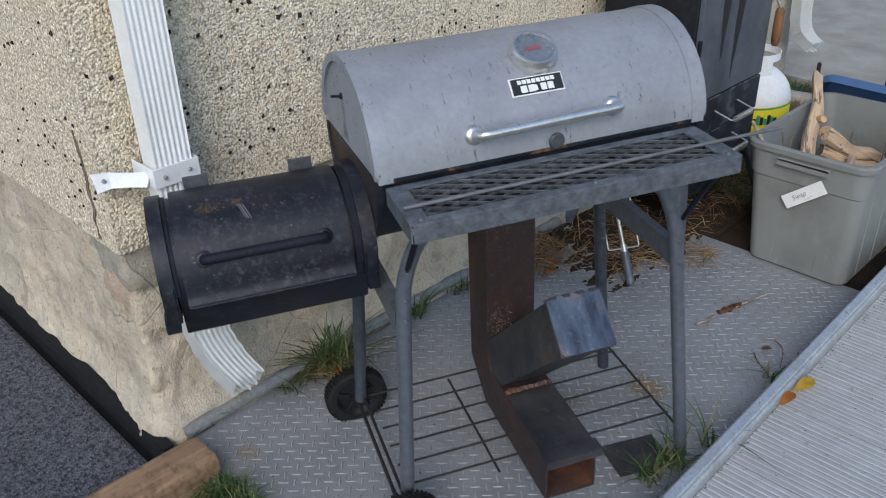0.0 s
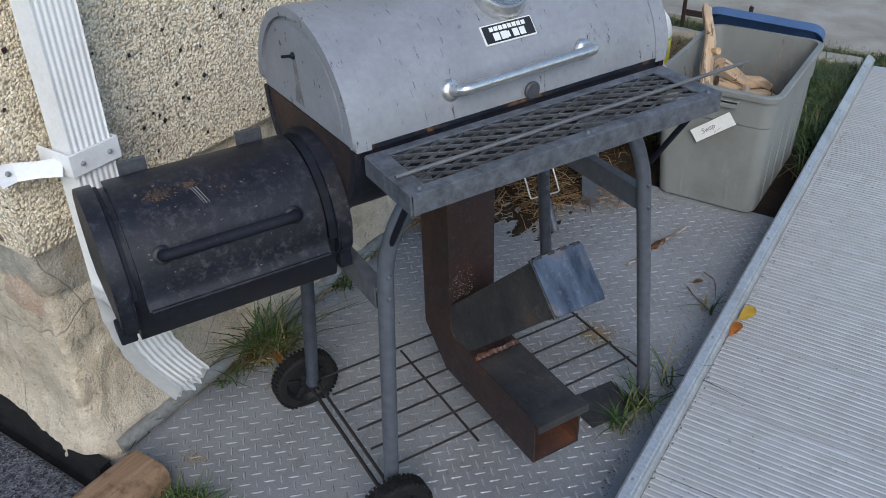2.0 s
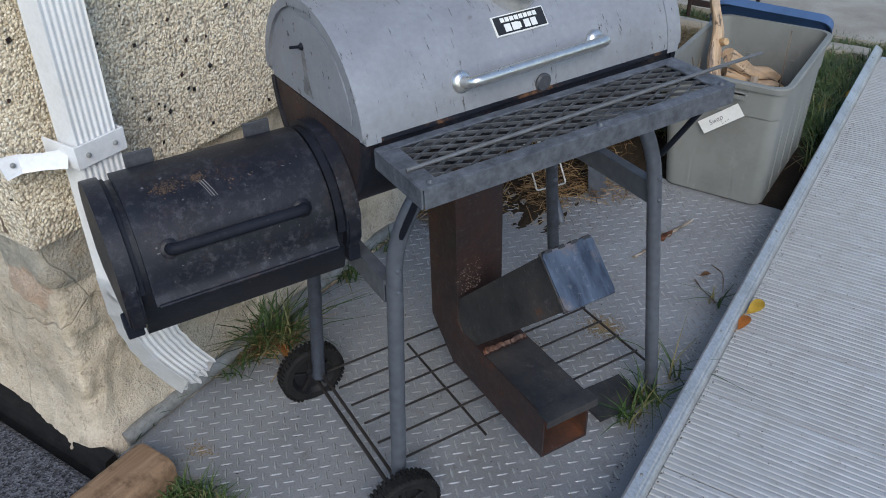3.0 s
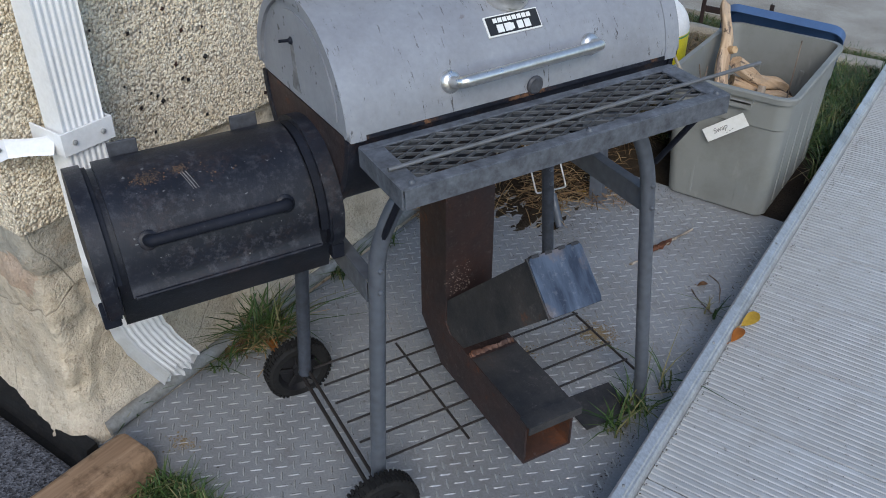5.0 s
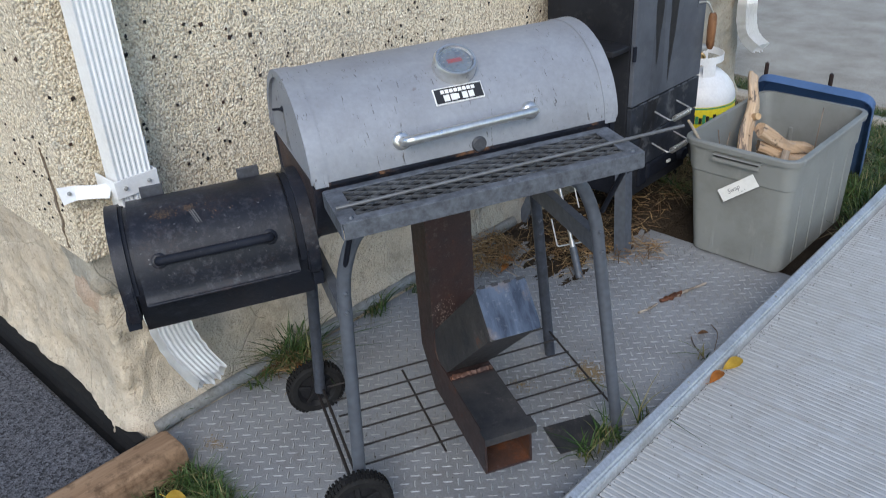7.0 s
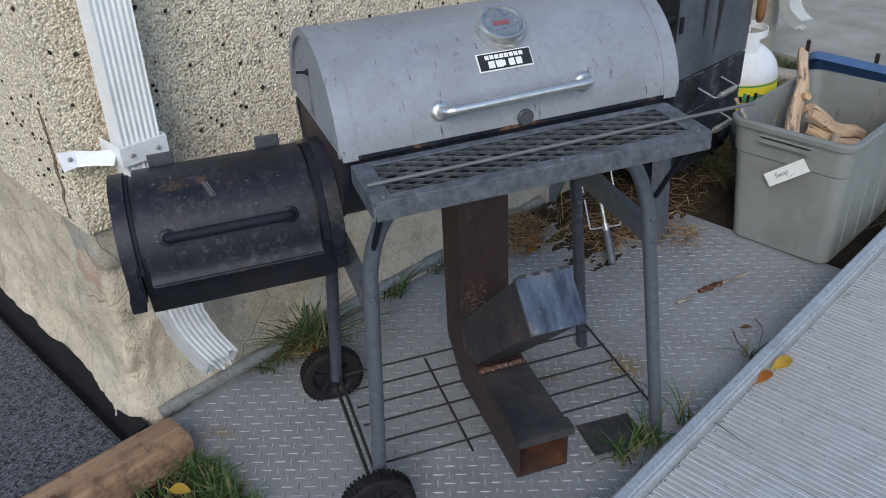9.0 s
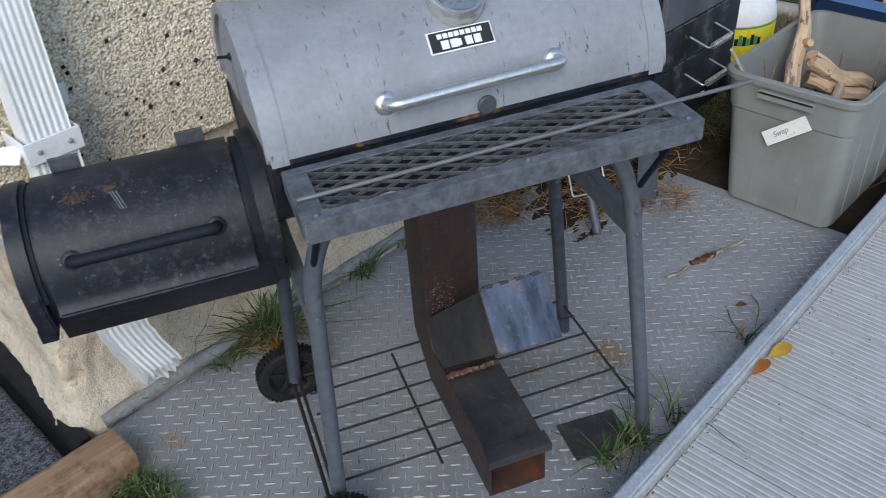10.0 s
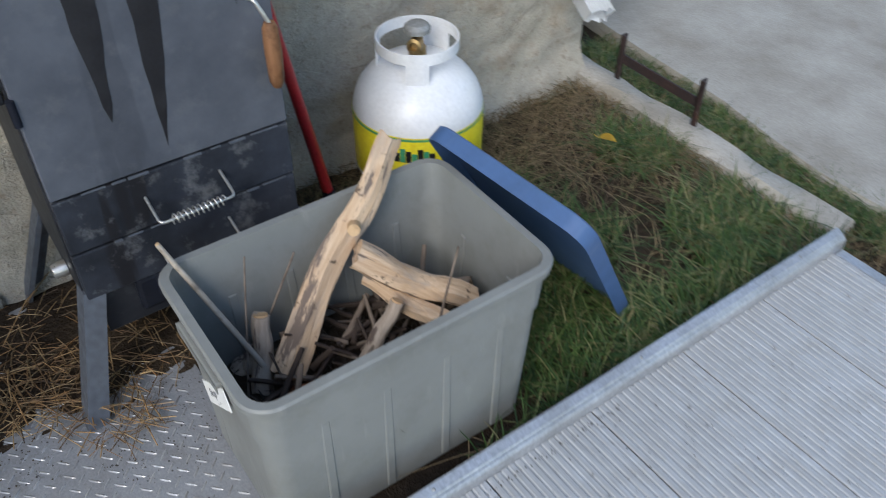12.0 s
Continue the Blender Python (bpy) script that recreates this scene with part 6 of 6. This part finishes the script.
# behind the bin
patch = scatter(rng, 16000, -1.58, -0.575, 2.95, 4.47, -0.015)
dens = np.array([noise.noise(Vector((p[0] * 3.3, p[1] * 3.3, 1.0))) for p in patch]) - 0.9 * np.clip((-1.15 - patch[:, 0]) * 1.4, 0, 1)
keep = (dens > -0.05 - 0.5 * np.clip((patch[:, 0] + 1.0) * 2, 0, 0.5)) & ~((patch[:, 0] < -0.60) & (patch[:, 0] > -1.10) & (patch[:, 1] < 3.52)) & (patch[:, 1] > 3.3)
blades("grass", patch[keep], 0.095, 0.0052, 1.3, GRASS, "patchy green grass behind the bin")
thatch = scatter(rng, 7500, -1.60, -0.575, 3.25, 4.47, -0.015)
thatch = thatch[rng.uniform(0, 1, len(thatch)) < np.clip(np.maximum((-0.95 - thatch[:, 0]) * 2.2, (thatch[:, 1] - 4.15) * 3.0), 0.14, 1)]
thatch = thatch[~((thatch[:, 0] < -0.60) & (thatch[:, 0] > -1.10) & (thatch[:, 1] < 3.52))]
blades("dry_grass", thatch, 0.07, 0.0034, 2.4, GRASS_DRY, "dry brown thatch behind the bin")
blades("grass", scatter(rng, 3600, -1.75, 0.0, 4.57, 4.73, -0.005), 0.06, 0.0045, 1.2, GRASS, "grass strip along the curb")
blades("dry_grass", scatter(rng, 2600, -1.75, 0.3, 4.42, 4.76, -0.005), 0.05, 0.003, 1.3, GRASS_DRY, "dry grass along the curb")
blades("dry_grass", scatter(rng, 14000, 0.165, 1.4, 1.4, 5.0, -0.018), 0.05, 0.0034, 1.4, GRASS_DRY, "dry brown grass beside the walkway")
blades("grass", scatter(rng, 4000, 0.165, 1.4, 1.4, 5.0, -0.018), 0.05, 0.0036, 1.0, GRASS, "thin green grass beside the walkway")
blades("grass", scatter(rng, 26000, -3.4, 3.0, 7.45, 11.0, -0.02), 0.07, 0.010, 0.9, GRASS, "far green lawn")
# tufts
for x, y, r, n, h in ((-1.545, 1.50, 0.06, 170, 0.16), (-1.56, 1.36, 0.04, 30, 0.07), (-1.585, 1.85, 0.05, 60, 0.08), (-1.60, 1.12, 0.03, 25, 0.06), (-0.625, 1.83, 0.035, 46, 0.10), (-0.595, 1.95, 0.020, 12, 0.15), (-0.63, 1.74, 0.03, 26, 0.08), (-0.62, 1.33, 0.04, 50, 0.07), (-1.59, 2.05, 0.06, 60, 0.06), (-0.60, 2.30, 0.02, 10, 0.09)):
    blades("grass_tuft", disc(n, x, y, r), h, 0.0052, 1.1, GRASS, "tuft of long green grass at the edge of the plate")


def straw_pile():
    """Dry straw and needles under the smoker, as fine bent stalks."""
    n = 420
    c = np.concatenate([scatter(rng, n, -1.58, -1.16, 2.40, 3.25, 0.004), disc(520, -1.54, 2.36, 0.14, 0.01), disc(150, -1.28, 2.62, 0.12, 0.004), disc(90, -1.12, 2.74, 0.10, 0.004), disc(200, -1.56, 1.50, 0.09, 0.004)])
    m = len(c)
    ang, L = rng.uniform(0, 2 * np.pi, m), rng.uniform(0.03, 0.11, m) * np.where(rng.uniform(0, 1, m) < 0.06, 2.4, 1.0)
    d = np.stack([np.cos(ang), np.sin(ang), rng.uniform(-0.08, 0.25, m)], 1) * L[:, None]
    c[:, 2] += rng.uniform(0, 0.035, m)
    side = np.stack([-np.sin(ang), np.cos(ang), 0 * ang], 1) * rng.uniform(0.0007, 0.0016, m)[:, None]
    upv = np.array([0, 0, 1.0]) * 0.0012
    bow = np.array([0, 0, 1.0]) * (L * rng.uniform(-0.05, 0.2, m))[:, None]
    a, mid, b = c - d / 2, c + bow, c + d / 2
    a[:, 2], b[:, 2] = np.maximum(a[:, 2], 0.003), np.maximum(b[:, 2], 0.003)
    v = np.stack([a - side, a + side, a + upv, mid - side, mid + side, mid + upv, b - side, b + side, b + upv], 1).reshape(-1, 3)
    quads = np.array([(0, 1, 4, 3), (1, 2, 5, 4), (2, 0, 3, 5), (3, 4, 7, 6), (4, 5, 8, 7), (5, 3, 6, 8)])
    f = (np.arange(m)[:, None, None] * 9 + quads[None]).reshape(-1, 4)
    tagged(raw_mesh("straw", v, f, STRAW), "scattered dry straw and needles by the foundation", "straw", kind="stuff")


straw_pile()
bm = bmesh.new()
bmesh.ops.create_grid(bm, x_segments=110, y_segments=190, size=0.5)
for v in bm.verts:
    u, w = v.co.x * 2, v.co.y * 2
    edge = max(abs(u), abs(w)) + 0.22 * noise.fractal(Vector((u * 3.3, w * 4.3, 4)), 1.0, 2.0, 3)
    v.co = Vector((-1.42 + 0.29 * u, 2.98 + 0.70 * w, 0.012 * min(1, max(-1.2, 2.2 * (0.74 - edge))) + 0.006 * noise.fractal(Vector((u * 9, w * 9, 1)), 1.0, 2.0, 3)))
tagged(part("soil_drift", bm, SOIL, smooth=60), "dark soil drifted over the plate by the smoker", "soil", kind="structure")


def leaf(x, y, z, size, turn, material, label, tip=12):
    t = thing("fallen_leaf", Matrix.Translation((x, y, z)) @ pose(0, 0, 0, tip, -6, turn), label, "leaf", "fallen leaves")
    bm = bmesh.new()
    prev = None
    for k in range(9):
        f = k / 8
        w = size * 0.23 * math.sin(math.pi * min(1, f * 0.96 + 0.03)) ** 0.8
        zc = size * 0.16 * math.sin(f * 3.0)
        row = [bm.verts.new((size * (f - 0.5), s * w, zc + abs(s) * w * 0.35)) for s in (-1, 0, 1)]
        if prev:
            for i in range(2):
                bm.faces.new((prev[i], prev[i + 1], row[i + 1], row[i]))
        prev = row
    bmesh.ops.solidify(bm, geom=bm.faces[:], thickness=0.0006)
    part("blade", bm, material, t, smooth=60)
    part("stalk", tube(bmesh.new(), [(-size * 0.5, 0, 0), (-size * 0.8, 0.004, 0.004)], 0.0009, 5), material, t)


for x, y, z, s, a, mt, lb, tip in (
        (-0.485, 2.235, 0.080, 0.070, 70, LEAF_YELLOW, "yellow fallen leaf on the walkway", 24), (-0.492, 2.155, 0.078, 0.060, 80, LEAF_ORANGE, "orange fallen leaf on the walkway", 10),
        (-1.438, 2.376, 0.010, 0.07, 20, LEAF_ORANGE, "orange fallen leaf on the plate", 12), (-1.41, 2.34, 0.008, 0.05, 100, LEAF_ORANGE, "orange fallen leaf on the plate", 10),
        (-1.49, 1.47, 0.018, 0.06, 150, LEAF_ORANGE, "orange fallen leaf in the grass tuft", 15), (-1.54, 1.42, 0.014, 0.05, 50, LEAF_BROWN, "brown fallen leaf by the foundation", 15), (-1.57, 1.40, 0.012, 0.05, 110, LEAF_BROWN, "brown fallen leaf by the foundation", 15),
        (-1.30, 0.93, 0.03, 0.06, 30, LEAF_YELLOW, "yellow fallen leaf on the grass", 20), (-1.235, 0.90, 0.03, 0.065, 100, LEAF_YELLOW, "yellow fallen leaf on the grass", 30), (-1.20, 0.72, 0.03, 0.06, 160, LEAF_YELLOW, "yellow fallen leaf on the grass", 15),
        (-1.42, 0.70, 0.085, 0.05, 10, LEAF_BROWN, "brown fallen leaf on the timber", 8), (-1.36, 0.63, 0.03, 0.05, 60, LEAF_ORANGE, "orange fallen leaf on the grass", 15),
        (-0.67, 2.42, 0.006, 0.032, 40, LEAF_BROWN, "brown fallen leaf on the plate", 15),
        (-0.58, 3.98, 0.03, 0.05, 70, LEAF_YELLOW, "yellow fallen leaf on the grass", 15), (-1.25, 4.28, 0.04, 0.06, 20, LEAF_YELLOW, "yellow fallen leaf on the grass", 15), (-1.20, 2.70, 0.006, 0.03, 20, LEAF_YELLOW, "small yellow fallen leaf", 5),
        (0.26, 2.65, 0.02, 0.055, 70, LEAF_YELLOW, "yellow fallen leaf beside the walkway", 15), (0.30, 3.3, 0.02, 0.055, 30, LEAF_ORANGE, "orange fallen leaf beside the walkway", 15)):
    leaf(x, y, z, s, a, mt, lb, tip)

for pts, r, mt, lb in (
        (((-0.885, 2.395, 0.006), (-0.872, 2.43, 0.009), (-0.866, 2.475, 0.007)), 0.011, PALE_BARK, "pale split stick on the plate"),
        (((-0.845, 2.56, 0.008), (-0.825, 2.62, 0.012), (-0.806, 2.69, 0.007)), 0.013, PALE_BARK, "pale split stick on the plate"),
        (((-0.868, 2.50, 0.006), (-0.855, 2.535, 0.010), (-0.842, 2.575, 0.006)), 0.020, BARK_RED, "red-brown strip of bark on the plate"),
        (((-0.60, 2.30, 0.006), (-0.66, 2.34, 0.012), (-0.69, 2.38, 0.006)), 0.0022, BARK, "dark twig on the plate"),
        (((-0.60, 2.36, 0.006), (-0.62, 2.42, 0.03), (-0.67, 2.47, 0.012)), 0.0020, BARK, "dark twig on the plate")):
    t = thing("loose_stick", Matrix.Translation(pts[0]), lb, "stick", "sticks on the plate")
    part("stem", tube(bmesh.new(), [q - Vector(pts[0]) + Vector((random.uniform(-0.3, 0.3) * r, 0, 0)) for q in rounded(pts, 0.03, 6)], [r * random.uniform(0.55, 1.15) for k in range(9)], 9, flat=0.42, jag=0.30), mt, t)

# rust dust on the plate
for x, y, r0, k in ((-0.83, 2.035, 0.075, 1500), (-1.43, 1.12, 0.05, 160), (-0.95, 1.86, 0.05, 150)):
    q = np.abs(rng.normal(0, 0.5, k)) * r0
    w = rng.uniform(0, 2 * np.pi, k)
    v, f = pebbles(rng, np.stack([x + q * np.cos(w), y + 0.8 * q * np.sin(w), np.full(k, 0.0004)], 1), 0.0022, 2, 0.12)
    tagged(raw_mesh("rust_dust", v, f, RUST_DUST), "ochre rust dust on the tread plate", "dirt", kind="stuff")
# crumbs on the plate and walkway
n = 420
c = np.concatenate([scatter(rng, n, -1.5, -0.6, 1.05, 2.85, 0.001), scatter(rng, 420, -0.48, 0.10, 0.9, 4.4, 0.0672), scatter(rng, 520, -0.505, -0.490, 0.9, 3.6, 0.0668), scatter(rng, 400, -0.60, -0.575, 1.1, 3.0, 0.001), disc(420, -1.22, 2.50, 0.16, 0.001), disc(260, -1.05, 2.80, 0.14, 0.001), disc(260, -1.50, 2.25, 0.12, 0.001)])
v, f = pebbles(rng, c, 0.0017, 2, 0.4)
tagged(raw_mesh("crumbs", v, f, CRUMB), "dark crumbs of soil scattered about", "litter", kind="stuff")
c = scatter(rng, 600, -0.36, 0.06, 4.60, 5.7, 0.0)
v, f = pebbles(rng, c, 0.020, 2, 0.7)
tagged(raw_mesh("rubble", v, f, RUBBLE), "broken concrete rubble between the slabs", "rubble", kind="stuff")


# bring the whole place to true size: the gas tank is 0.31 m across, the downspout 75 mm
for ob in list(scene.objects):
    if ob.parent is None and ob.type in ("MESH", "EMPTY"):
        ob.matrix_world = Matrix.Scale(SIZE, 4) @ ob.matrix_world
